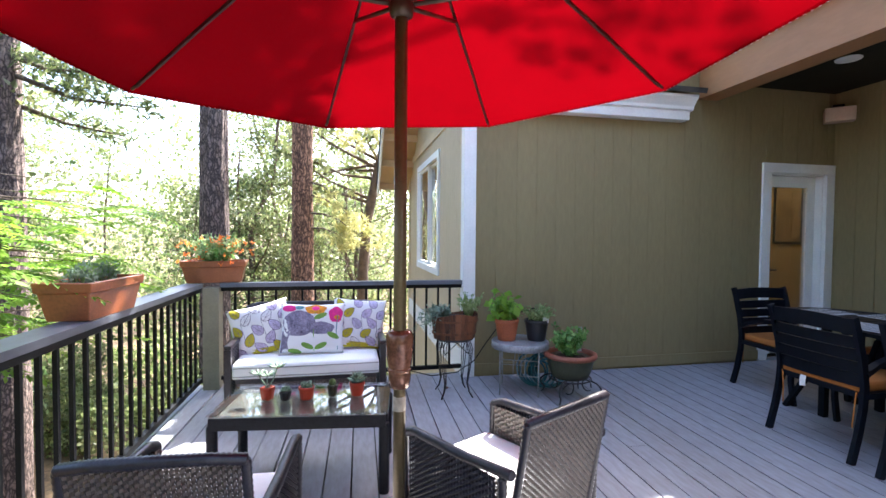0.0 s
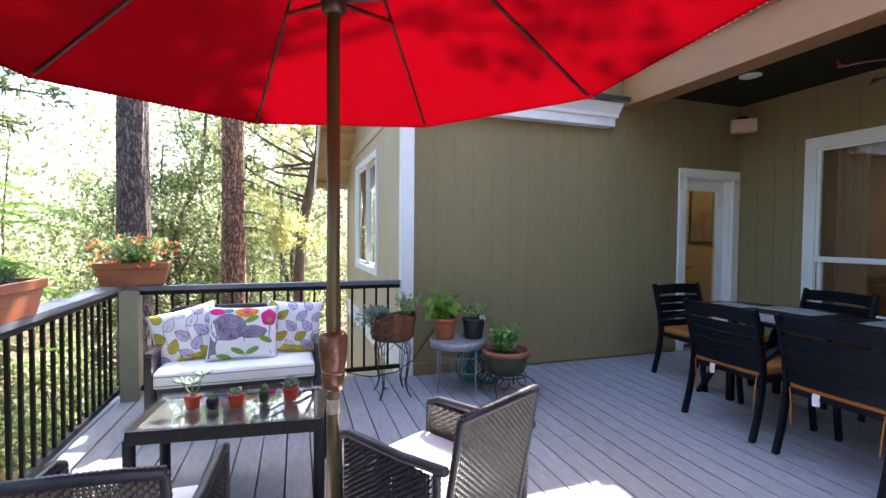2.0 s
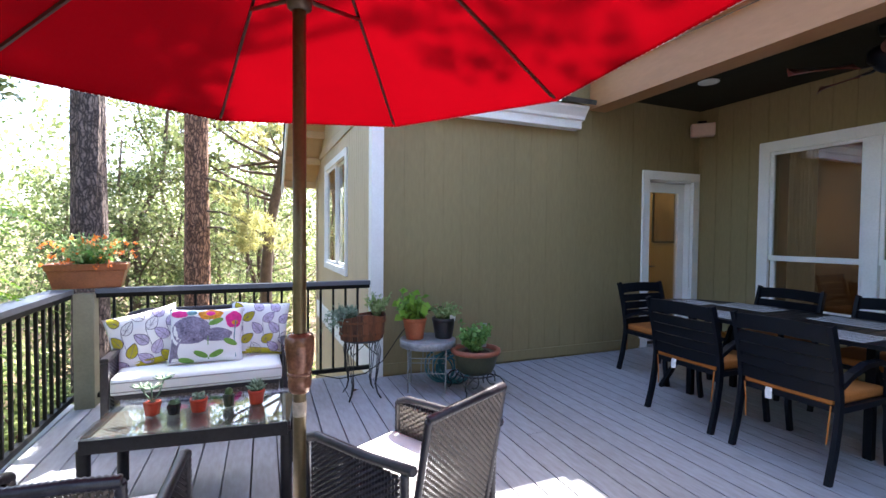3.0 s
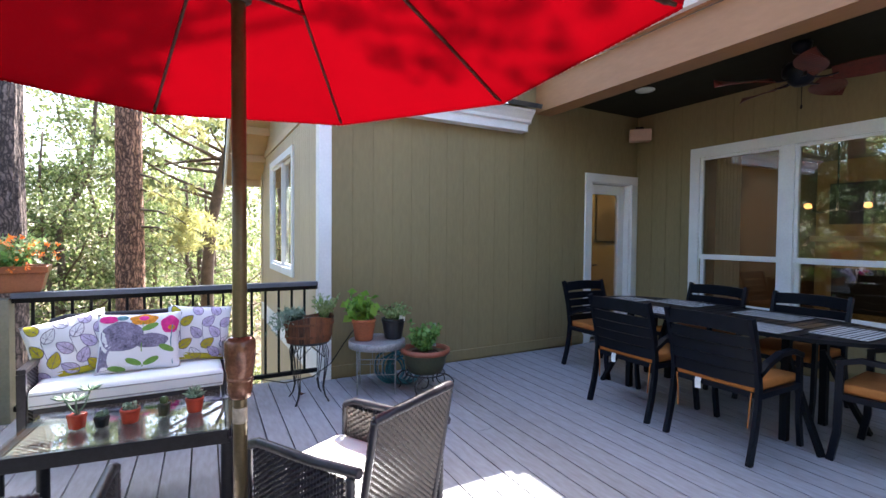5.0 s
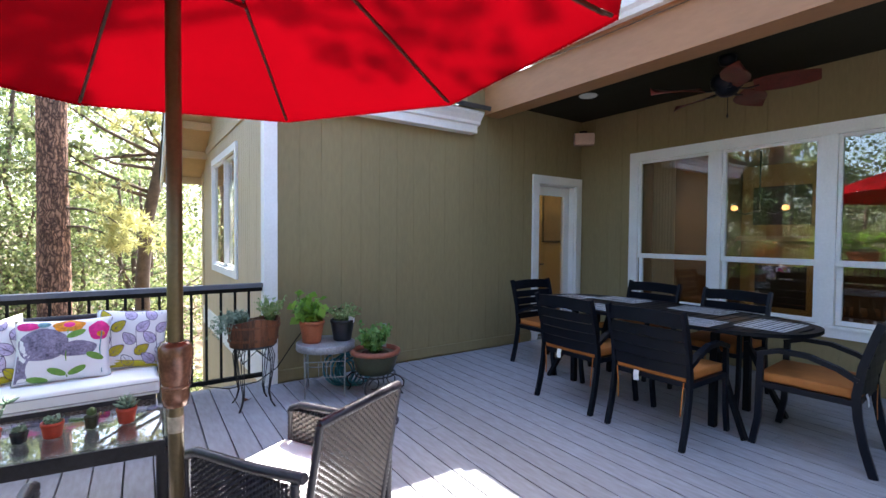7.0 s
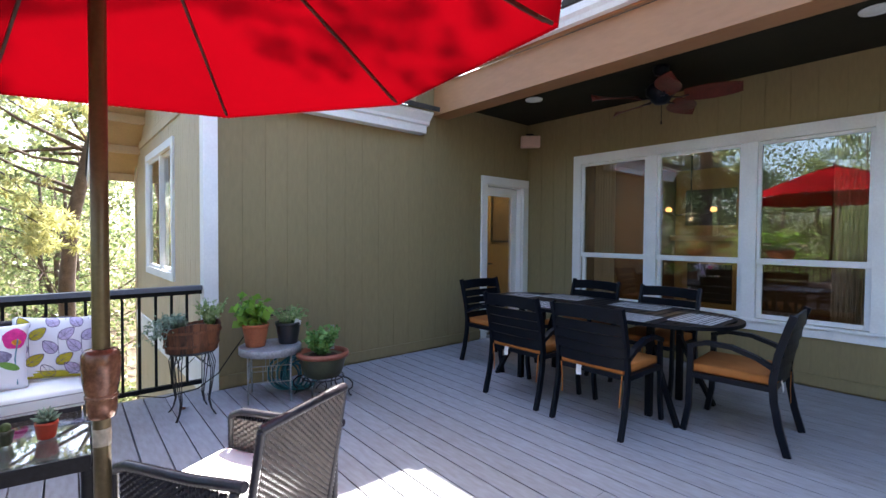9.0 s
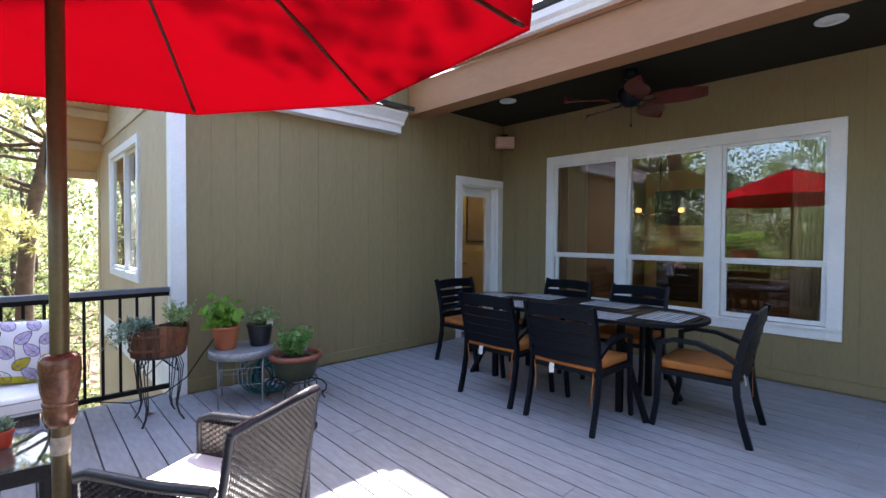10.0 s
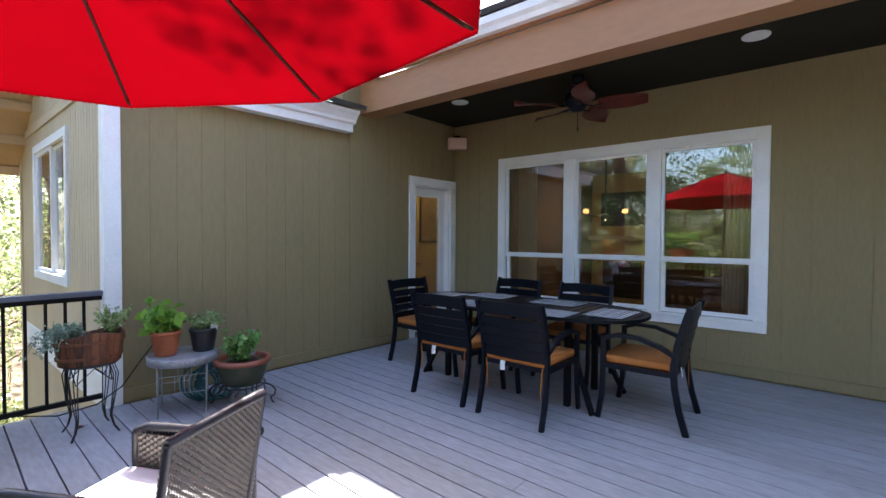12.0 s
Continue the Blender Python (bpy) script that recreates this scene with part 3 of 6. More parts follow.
# living room behind the window
room = tagged(part("room_wall_far", bx(B(), 10.4, 10.5, -4.0, 4.2, 0, 2.7), M_ROOM), "brown living room wall seen through the window", "wall", kind="structure")
part("room_side", bx(B(), 5.60, 10.4, 4.2, 4.3, 0, 2.7), M_ROOM, room)
part("room_side", bx(B(), 5.60, 10.4, -4.1, -4.0, 0, 2.7), M_ROOM, room)
part("room_floor", bx(B(), 5.60, 10.5, -4.1, 4.3, -0.1, 0.0), M_ROOMF, room)
part("room_ceiling", bx(B(), 5.60, 10.5, -4.1, 4.3, 2.7, 2.8), M_ROOM, room)


# ================= deck =================
floor = tagged(part("floor", bx(B(), DECK[0], DECK[1], DECK[2], DECK[3], -0.12, -0.034), M_VOID), "grey painted wooden deck of long boards", "deck", kind="structure")
part("rim_joist", bx(B(), DECK[0] - 0.03, DECK[0], DECK[2], DECK[3] + 0.03, -0.28, -0.002), M_POST, floor)
part("rim_joist", bx(B(), DECK[0], 1.165, DECK[3], DECK[3] + 0.03, -0.28, -0.002), M_POST, floor)

# ================= rails =================
def railing(name, p0, p1, cap_w, cap_off, label):
    r = thing(name, label, "railing", kind="structure")
    p0, p1 = Vector(p0), Vector(p1)
    d = (p1 - p0).normalized()
    nrm = Vector((-d.y, d.x, 0))
    length = (p1 - p0).length
    part("cap", flat_bar(B(), [p0 + nrm * cap_off + Vector((0, 0, 0.893)), p1 + nrm * cap_off + Vector((0, 0, 0.893))], 0.036, cap_w), M_CAP, r, "grey painted wooden cap rail")
    part("top_rail", flat_bar(B(), [p0 + Vector((0, 0, 0.856)), p1 + Vector((0, 0, 0.856))], 0.034, 0.034), M_RAIL, r)
    part("bottom_rail", flat_bar(B(), [p0 + Vector((0, 0, 0.085)), p1 + Vector((0, 0, 0.085))], 0.036, 0.034), M_RAIL, r)
    n = round(length / 0.1145)
    me = done(bx(B(), -0.0095, 0.0095, -0.0095, 0.0095, 0.085, 0.85), "baluster", M_RAIL)
    for i in range(1, n):
        share("baluster", me, r, Matrix.Translation(p0 + d * (length * i / n)))
    return r


railing("west_rail", (-1.14, -3.0, 0), (-1.14, 4.37, 0), 0.15, 0.045, "black metal railing with a grey wooden cap")
railing("north_rail", (-0.98, 4.42, 0), (1.150, 4.42, 0), 0.085, 0.0, "black metal railing with a narrow grey cap")
post = tagged(part("rail_post", bx(B(), -1.115, -0.985, 4.36, 4.49, 0.0, 0.874, 0.005), M_POST), "olive painted wooden corner post of the railing", "post", kind="structure")


# ================= umbrella =================
def umbrella():
    C, R, ZT, ZA, N = (0.270, 1.775), 1.449, 2.054, 2.64, 8
    TURN = [radians(a) for a in (145.4, 102.8, 60.6, 17.9, -28.3, -74.9, -121.4, -168.0, -214.6)]
    u = thing("patio_umbrella", "open red canvas patio umbrella on a bronze pole", "umbrella", at=pose(C[0], C[1], 0))
    part("pole", tube(B(), [(0, 0, 0.0), (0, 0, 0.9), (0, 0, 2.62)], 0.0225, 20), M_POLE, u, "bronze metal pole")
    grip = part("crank_grip", lathe(B(), [(0.026, 0.795), (0.036, 0.80), (0.040, 0.825), (0.040, 0.855), (0.038, 0.86), (0.046, 0.90), (0.050, 0.955), (0.049, 0.985), (0.040, 1.0), (0.026, 1.003)], 28), M_GRIP, u, "glossy red-brown plastic crank housing")
    part("ridge", lathe(B(), [(0.039, 0.855), (0.0425, 0.858), (0.0425, 0.866), (0.039, 0.869)], 28), M_GRIP, grip)
    part("sticker", lathe(B(), [(0.0228, 0.715), (0.0234, 0.716), (0.0234, 0.765), (0.0228, 0.766)], 20), M_STICKER, u, "pale worn sticker band")
    part("runner", lathe(B(), [(0.026, 2.09), (0.04, 2.10), (0.044, 2.13), (0.036, 2.15), (0.05, 2.165), (0.05, 2.185), (0.03, 2.20)], 24), M_RIB, u)
    part("finial", lathe(B(), [(0.012, 2.61), (0.03, 2.62), (0.03, 2.66), (0.012, 2.70)], 16), M_RIB, u)
    def pt(i, s, t=0.0):
        """A place on the canopy: i rib, t towards the next rib, s from the top (0) to the edge (1)."""
        a, b = TURN[i], TURN[i + 1]
        r = R * s
        z = ZA + (ZT - ZA) * (s ** 1.12)
        p = Vector((r * math.cos(a), r * math.sin(a), z))
        q = Vector((r * math.cos(b), r * math.sin(b), z))
        w = p.lerp(q, t)
        sag = 4 * t * (1 - t) * s * (1 - s)
        w.z += 0.027 * w.x - 0.018 * w.y - 0.045 * sag
        return w
    for i in range(N):
        bm = B()
        g = [[bm.verts.new(pt(i, 0.02 + 0.98 * j / 12, k / 10)) for k in range(11)] for j in range(13)]
        for j in range(12):
            for k in range(10):
                bm.faces.new((g[j][k], g[j][k + 1], g[j + 1][k + 1], g[j + 1][k])).smooth = True
        hem = [bm.verts.new(v.co + Vector((0, 0, -0.012))) for v in g[12]]
        for k in range(10):
            bm.faces.new((g[12][k], g[12][k + 1], hem[k + 1], hem[k]))
        can = part("canopy_panel", bm, M_CANVAS, u, "red canvas canopy panel")
        bm = B()
        for k in range(40):
            q = pt(i, 1.0, (k + 0.5) / 40)
            tube(bm, [q + Vector((0, 0, -0.011)), q + (pt(i, 1.0, (k + 0.9) / 40) - q) * 0.9 + Vector((0, 0, -0.012))], 0.0011, 4)
        part("stitching", bm, M_CUSH, can)
        low = Vector((0, 0, -0.014))
        part("rib", flat_bar(B(), [pt(i, 0.04) + low, pt(i, 0.35) + low, pt(i, 0.7) + low, pt(i, 0.965) + low], 0.014, 0.011, (0, 0, 1)), M_RIB, u)
        part("rib_tip", tube(B(), [pt(i, 0.945) + low, pt(i, 0.985) + low * 0.6], [0.009, 0.007], 8), M_RIB, u)
        a = TURN[i]
        part("strut", tube(B(), [(0.045 * math.cos(a), 0.045 * math.sin(a), 2.15), pt(i, 0.46) + low * 1.6], 0.0085, 8), M_RIB, u)
    return u


umbrella()


# ================= wicker furniture =================
def weave(bm, corner, du, dv, nu, nv, thick=0.006, fill=0.72):
    """An open woven sheet: flat strands along du passing over and under upright stakes along dv."""
    corner, du, dv = Vector(corner), Vector(du), Vector(dv)
    nrm = du.cross(dv).normalized()
    hv = dv / nv * fill / 2
    for j in range(nv):
        c = corner + dv * ((j + 0.5) / nv)
        prev = None
        for i in range(nu * 2 + 1):
            off = nrm * (thick * (0 if i % 2 == 0 else (1 if (i // 2 + j) % 2 else -1)))
            p = c + du * (i / (nu * 2)) + off
            ring = [bm.verts.new(p - hv), bm.verts.new(p + hv)]
            if prev:
                bm.faces.new((prev[0], ring[0], ring[1], prev[1]))
            prev = ring
    hu = du / nu * 0.72 / 2
    for i in range(nu):
        c = corner + du * ((i + 0.5) / nu)
        v = [bm.verts.new(c + s * hu + e * dv) for s, e in ((-1, 0), (1, 0), (1, 1), (-1, 1))]
        bm.faces.new(v)
    return bm


def wrapped_rim(bm, pts, rad=0.017, turns=42):
    """A rim wound round with flat cane: small ridges along a bar."""
    pts = [Vector(p) for p in pts]
    seg = [(b - a).length for a, b in zip(pts, pts[1:])]
    total = sum(seg)
    out, rads = [], []
    n = turns * 2
    for k in range(n + 1):
        s = total * k / n
        i = 0
        while i < len(seg) - 1 and s > seg[i]:
            s -= seg[i]
            i += 1
        out.append(pts[i].lerp(pts[i + 1], min(1, s / seg[i])))
        rads.append(rad * (1.03 if k % 2 else 0.87))
    return tube(bm, out, rads, 8)


def wicker_chair(label, at):
    """Armchair facing +y about its own base."""
    c = thing("wicker_armchair", label, "armchair", "wicker armchairs", at=at)
    W, D, ARM, SEAT, TOP = 0.534, 0.54, 0.60, 0.30, 0.785
    yb, yf = -D / 2, D / 2
    hw = W / 2
    # backrest leans back
    bt, bb = Vector((0, yb - 0.06, TOP)), Vector((0, yb + 0.03, SEAT))
    back = part("backrest", weave(B(), (-hw + 0.065, bb.y, bb.z), (W - 0.13, 0, 0), (0, bt.y - bb.y, bt.z - bb.z), 34, 46, 0.005, 0.95), M_WICKER, c, "open woven dark wicker backrest")
    tagged(back, kind="stuff")
    bow = [(-hw + 0.052, bt.y + 0.015, TOP - 0.012), (-hw * 0.5, bt.y - 0.008, TOP + 0.004), (0, bt.y - 0.014, TOP + 0.008), (hw * 0.5, bt.y - 0.008, TOP + 0.004), (hw - 0.052, bt.y + 0.015, TOP - 0.012)]
    part("top_rim", wrapped_rim(B(), bow, 0.017, 34), M_WICKERF, back)
    for s in (-1, 1):
        part("back_post", wrapped_rim(B(), [(s * (hw - 0.055), bt.y + 0.012, TOP - 0.01), (s * (hw - 0.048), bb.y + 0.01, SEAT - 0.05)], 0.014, 30), M_WICKERF, back)
        x = s * (hw - 0.02)
        # outer weave coloured black as the shaded side, lining brown as the lit side
        arm = part("arm_panel", weave(B(), (x, yb + 0.05, 0.12), (0, D - 0.08, 0), (0, 0, ARM - 0.14), 30, 44, 0.006, 1.0), M_WICKERF, c)
        tagged(part("arm_lining", weave(B(), (x - s * 0.022, yb + 0.05, 0.12), (0, D - 0.08, 0), (0, 0, ARM - 0.15), 26, 41, 0.005, 1.0), M_WICKER, c), kind="stuff")
        tagged(arm, kind="stuff")
        part("arm_rim", wrapped_rim(B(), [(x, yb - 0.02, ARM + 0.02), (x, yb + 0.18, ARM), (x, yf - 0.06, ARM - 0.01), (x, yf, ARM - 0.035)], 0.018, 36), M_WICKERF, arm)
        part("front_post", wrapped_rim(B(), [(x, yf, ARM - 0.03), (x, yf, 0.0)], 0.016, 30), M_WICKERF, c)
        part("rear_post", wrapped_rim(B(), [(x, yb + 0.02, ARM), (x, yb + 0.02, 0.0)], 0.016, 30), M_WICKERF, c)
    part("front_apron", weave(B(), (-hw + 0.03, yf - 0.01, 0.14), (W - 0.06, 0, 0), (0, 0, 0.18), 22, 15, 0.005, 0.9), M_WICKER, c)
    part("seat_deck", bx(B(), -hw + 0.03, hw - 0.03, yb + 0.02, yf - 0.01, 0.285, 0.315, 0.006), M_WICKERF, c)
    bm = bx(B(), -hw + 0.045, hw - 0.045, yb + 0.055, yf + 0.005, 0.318, 0.445, 0.028)
    cush = part("seat_cushion", bm, M_CUSH, c, "plain white seat cushion", smooth=True)
    return c


wicker_chair("dark woven wicker armchair, white cushion, beside the umbrella pole", pose(0.655, 1.81, 0, 0, 0, 28))
wicker_chair("dark woven wicker armchair with a white cushion facing the sofa", pose(-0.355, 1.693, 0, 0, 0, -3))


def coffee_table():
    c = thing("coffee_table", "low dark wicker coffee table with a glass top", "coffee table", at=pose(-0.125, 2.79, 0, 0, 0, -7))
    W, D, H = 0.90, 0.50, 0.43
    top = part("top_weave", weave(B(), (-W / 2 + 0.03, -D / 2 + 0.03, H - 0.022), (W - 0.06, 0, 0), (0, D - 0.06, 0), 44, 30, 0.003, 0.90), M_TWEAVE, c)
    tagged(top, kind="stuff")
    part("top_board", bx(B(), -W / 2 + 0.03, W / 2 - 0.03, -D / 2 + 0.03, D / 2 - 0.03, H - 0.05, H - 0.03), M_TFRAME, c)
    for y in (-D / 2 + 0.02, D / 2 - 0.02):
        part("apron", bx(B(), -W / 2 + 0.01, W / 2 - 0.01, y - 0.018, y + 0.018, H - 0.078, H - 0.012, 0.008), M_TFRAME, c)
    for x in (-W / 2 + 0.02, W / 2 - 0.02):
        part("apron", bx(B(), x - 0.018, x + 0.018, -D / 2 + 0.039, D / 2 - 0.039, H - 0.078, H - 0.012, 0.008), M_TFRAME, c)
        for y in (-D / 2 + 0.03, D / 2 - 0.03):
            part("leg", wrapped_rim(B(), [(x, y, H - 0.06), (x, y, 0)], 0.029, 30), M_TFRAME, c)
    part("glass_top", bx(B(), -W / 2, W / 2, -D / 2, D / 2, H - 0.009, H - 0.001, 0.002), M_TGLASS, c, "clear glass top with green edge")
    return c


coffee_table()


def sofa():
    at = pose(-0.194, 3.93, 0, 0, 0, 0)
    c = thing("wicker_sofa", "dark wicker two-seat sofa with a white cushion", "sofa", at=at)
    W, D, SEAT, ARM, TOP = 1.15, 0.66, 0.30, 0.545, 0.74
    hw, yf, yb = W / 2, -D / 2, D / 2
    part("backrest", weave(B(), (-hw + 0.04, yb - 0.04, 0.2), (W - 0.08, 0, 0), (0, 0.05, TOP - 0.22), 44, 34, 0.005, 0.85), M_WICKER, c)
    part("back_rim", wrapped_rim(B(), [(-hw + 0.03, yb, TOP - 0.03), (-hw + 0.12, yb + 0.01, TOP), (hw - 0.12, yb + 0.01, TOP), (hw - 0.03, yb, TOP - 0.03)], 0.023, 44), M_WICKERF, c)
    for s in (-1, 1):
        x = s * (hw - 0.02)
        for k, xx in enumerate((x, x - s * 0.025)):
            part("arm_panel", weave(B(), (xx, yf + 0.02, 0.1), (0, D - 0.06, 0), (0, 0, ARM - 0.12), 26, 36, 0.005, 0.93), M_WICKERF, c)
        bm = B()
        part("arm_top", bx(bm, min(x + s * 0.012, x - s * 0.035), max(x + s * 0.012, x - s * 0.035), yf, yb, ARM - 0.03, ARM, 0.01), M_WICKERF, c)
        part("arm_front", bx(B(), min(x + s * 0.012, x - s * 0.035), max(x + s * 0.012, x - s * 0.035), yf - 0.004, yf + 0.03, 0.0, ARM - 0.03, 0.008), M_WICKERF, c)
        part("rear_leg", bx(B(), x - 0.02, x + 0.02, yb - 0.04, yb, 0, 0.5, 0.006), M_WICKERF, c)
    part("front_apron", weave(B(), (-hw + 0.08, yf + 0.015, 0.13), (W - 0.16, 0, 0), (0, 0, 0.16), 44, 14, 0.005, 0.93), M_WICKER, c)
    part("front_rail", bx(B(), -hw + 0.08, hw - 0.08, yf, yf + 0.035, 0.275, 0.305, 0.008), M_WICKERF, c)
    part("seat_deck", bx(B(), -hw + 0.08, hw - 0.08, yf + 0.03, yb - 0.04, 0.27, 0.30), M_WICKERF, c)
    bm = bx(B(), -hw + 0.06, hw - 0.06, yf - 0.02, yb - 0.06, 0.305, 0.415, 0.03)
    cush = part("seat_cushion", bm, M_CUSH, c, "white seat cushion with thin piping", smooth=True)
    part("piping", tube(B(), [(-hw + 0.07, yf - 0.017, 0.388), (-0.2, yf - 0.021, 0.386), (hw - 0.07, yf - 0.017, 0.388)], 0.004, 6), M_PIPE, cush)
    part("piping", tube(B(), [(-hw + 0.07, yf - 0.017, 0.328), (0.1, yf - 0.021, 0.326), (hw - 0.07, yf - 0.017, 0.328)], 0.004, 6), M_PIPE, cush)
    return c


sofa()


# ================= dining set =================
def dining_table():
    c = thing("dining_table", "oval black slatted metal dining table", "dining table", at=pose(3.86, 2.31, 0))
    A, Bh, H = 0.50, 1.12, 0.735
    def half_w(y):
        return A * (max(0.0, 1 - abs(y / Bh) ** 2.6)) ** (1 / 2.6)
    def half_l(x):
        return Bh * (max(0.0, 1 - abs(x / A) ** 2.6)) ** (1 / 2.6)
    ring = []
    for k in range(72):
        a = 2 * math.pi * k / 72
        cs, sn = math.cos(a), math.sin(a)
        ring.append((A * math.copysign(abs(cs) ** (2 / 2.6), cs), Bh * math.copysign(abs(sn) ** (2 / 2.6), sn), H - 0.012))
    part("rim", flat_bar(B(), ring + ring[:2], 0.026, 0.05), M_TABLE, c)
    n = 26
    for i in range(n):
        y = -Bh + 0.05 + (2 * Bh - 0.1) * (i + 0.5) / n
        w = half_w(y) - 0.02
        part("slat", bx(B(), -w, w, y - 0.036, y + 0.036, H - 0.02, H - 0.002, 0.003), M_TABLE, c)
    part("centre_rail", bx(B(), -0.04, 0.04, -Bh + 0.03, Bh - 0.03, H - 0.05, H - 0.022), M_TABLE, c)
    for s in (-1, 1):
        y0 = s * 0.62
        for q in (-1, 1):
            part("leg", flat_bar(B(), [(q * 0.26, y0, H - 0.03), (q * 0.27, y0, 0.35), (q * 0.27, y0, 0.0)], 0.045, 0.045, (0, 1, 0)), M_TABLE, c)
            part("brace", flat_bar(B(), [(q * 0.24, y0, 0.55), (q * 0.29, y0 + s * 0.12, 0.26), (q * 0.34, y0 + s * 0.24, 0.0)], 0.045, 0.03, (1, 0, 0)), M_TABLE, c)
        part("cross_rail", bx(B(), -0.26, 0.26, y0 - 0.02, y0 + 0.02, H - 0.075, H - 0.03), M_TABLE, c)
    return c


dining_table()


def dining_chair():
    """Metal armchair facing +y with its base at the middle of the seat."""
    c = thing("dining_chair", "black metal slat-back dining armchair with a rust seat pad", "chair", "chairs round the dining table")
    hw = 0.27
    for s in (-1, 1):
        x = s * hw
        part("back_leg", flat_bar(B(), [(x, -0.31, 0.0), (x, -0.265, 0.16), (x, -0.235, 0.32), (x, -0.225, 0.45), (x, -0.25, 0.62), (x, -0.30, 0.80), (x, -0.325, 0.875)], 0.042, 0.026, (0, 1, 0)), M_BLACK, c)
        part("front_leg", flat_bar(B(), [(x, 0.285, 0.0), (x, 0.255, 0.18), (x, 0.25, 0.40), (x, 0.245, 0.595)], 0.038, 0.026, (0, 1, 0)), M_BLACK, c)
        part("arm", flat_bar(B(), [(x, 0.262, 0.598), (x, 0.15, 0.635), (x, 0.0, 0.63), (x, -0.14, 0.585), (x, -0.232, 0.535)], 0.030, 0.042, (0, 0, 1)), M_BLACK, c)
        part("side_rail", bx(B(), x - 0.012, x + 0.012, -0.225, 0.25, 0.385, 0.42), M_BLACK, c)
    part("front_rail", bx(B(), -hw, hw, 0.235, 0.262, 0.385, 0.42), M_BLACK, c)
    part("back_rail", bx(B(), -hw, hw, -0.238, -0.212, 0.385, 0.42), M_BLACK, c)
    part("seat", bx(B(), -hw + 0.01, hw - 0.01, -0.21, 0.235, 0.405, 0.418), M_BLACK, c)
    for z0, z1 in ((0.452, 0.53), (0.538, 0.606), (0.614, 0.682), (0.69, 0.758), (0.768, 0.862)):
        bm = B()
        pts = []
        for k in range(7):
            u = -1 + k / 3
            zm = (z0 + z1) / 2
            yy = -0.225 - 0.10 * max(0, (zm - 0.45)) / 0.425 - 0.02 * (1 - u * u) * 0.9
            pts.append((u * (hw - 0.006), yy, zm + (0.012 * (1 - u * u) if z1 > 0.8 else 0)))
        flat_bar(bm, pts, z1 - z0, 0.016, (0, 0, 1))
        part("back_slat", bm, M_BLACK, c)
    pad = part("seat_pad", bx(B(), -hw + 0.02, hw - 0.02, -0.235, 0.262, 0.418, 0.475, 0.018), M_BROWNC, c, "rust orange seat pad with ties", smooth=True)
    for s in (-1, 1):
        part("tie", flat_bar(B(), [(s * (hw - 0.03), -0.245, 0.42), (s * (hw - 0.04), -0.245, 0.31), (s * (hw - 0.045), -0.25, 0.20)], 0.008, 0.003, (1, 0, 0)), M_BROWNC, pad)
    part("care_tag", flat_bar(B(), [(-0.09, -0.242, 0.425), (-0.09, -0.25, 0.40), (-0.085, -0.254, 0.355)], 0.04, 0.002, (1, 0, 0)), M_TAG, pad, "white cloth care tag")
    return c


chair = dining_chair()
chair.matrix_world = pose(3.315, 2.565, 0, 0, 0, -90)
for m in (pose(3.305, 1.865, 0, 0, 0, -90), pose(4.40, 2.82, 0, 0, 0, 90), pose(4.40, 2.03, 0, 0, 0, 90),
          pose(3.84, 3.43, 0, 0, 0, 180), pose(3.82, 1.15, 0, 0, 0, 4)):
    copy_thing(chair, m)


def placemat(x, y, rot):
    c = thing("placemat", "grey and black striped woven placemat on the dining table", "placemat", "placemats", at=pose(x, y, 0.736, 0, 0, rot))
    part("cloth", bx(B(), -0.22, 0.22, -0.15, 0.15, 0.0, 0.003), M_PLAC, c)
    for k in range(9):
        y0 = -0.135 + k * 0.032
        part("stripe", bx(B(), -0.218, 0.218, y0, y0 + (0.013 if k % 3 else 0.006), 0.003, 0.0042), M_PLACD, c)
    return c


for x, y, r in ((3.56, 2.56, 90), (3.56, 1.87, 90), (4.14, 2.80, 90), (4.14, 2.05, 90), (3.84, 3.20, 0), (3.86, 1.44, 0)):
    placemat(x, y, r)


# ================= pots and stands =================
def plant_stem_leaves(parent, rng, centre, height, radius, stems, per, size, material, name="leaves", droop=0.1, long=1.6, up=1.0):
    bm = B()
    pts = []
    for i in range(stems):
        a = rng.uniform(0, 2 * math.pi)
        r = radius * rng.uniform(0.2, 1.0)
        top = np.array([centre[0] + r * math.cos(a), centre[1] + r * math.sin(a), centre[2] + height * rng.uniform(0.45, 1.0) * up])
        base = np.array([centre[0] + 0.25 * r * math.cos(a), centre[1] + 0.25 * r * math.sin(a), centre[2]])
        mid = (base + top) / 2 + np.array([0, 0, height * 0.08])
        tube(bm, [base, mid, top], 0.0022, 4)
        for k in range(per):
            f = rng.uniform(0.3, 1.0)
            pts.append(base + (top - base) * f + rng.normal(size=3) * size * 0.25)
    tagged(part("stalk_tuft", bm, L_MINT, parent), kind="stuff")
    leaves(name, pts, size, material, parent, rng, droop, long)


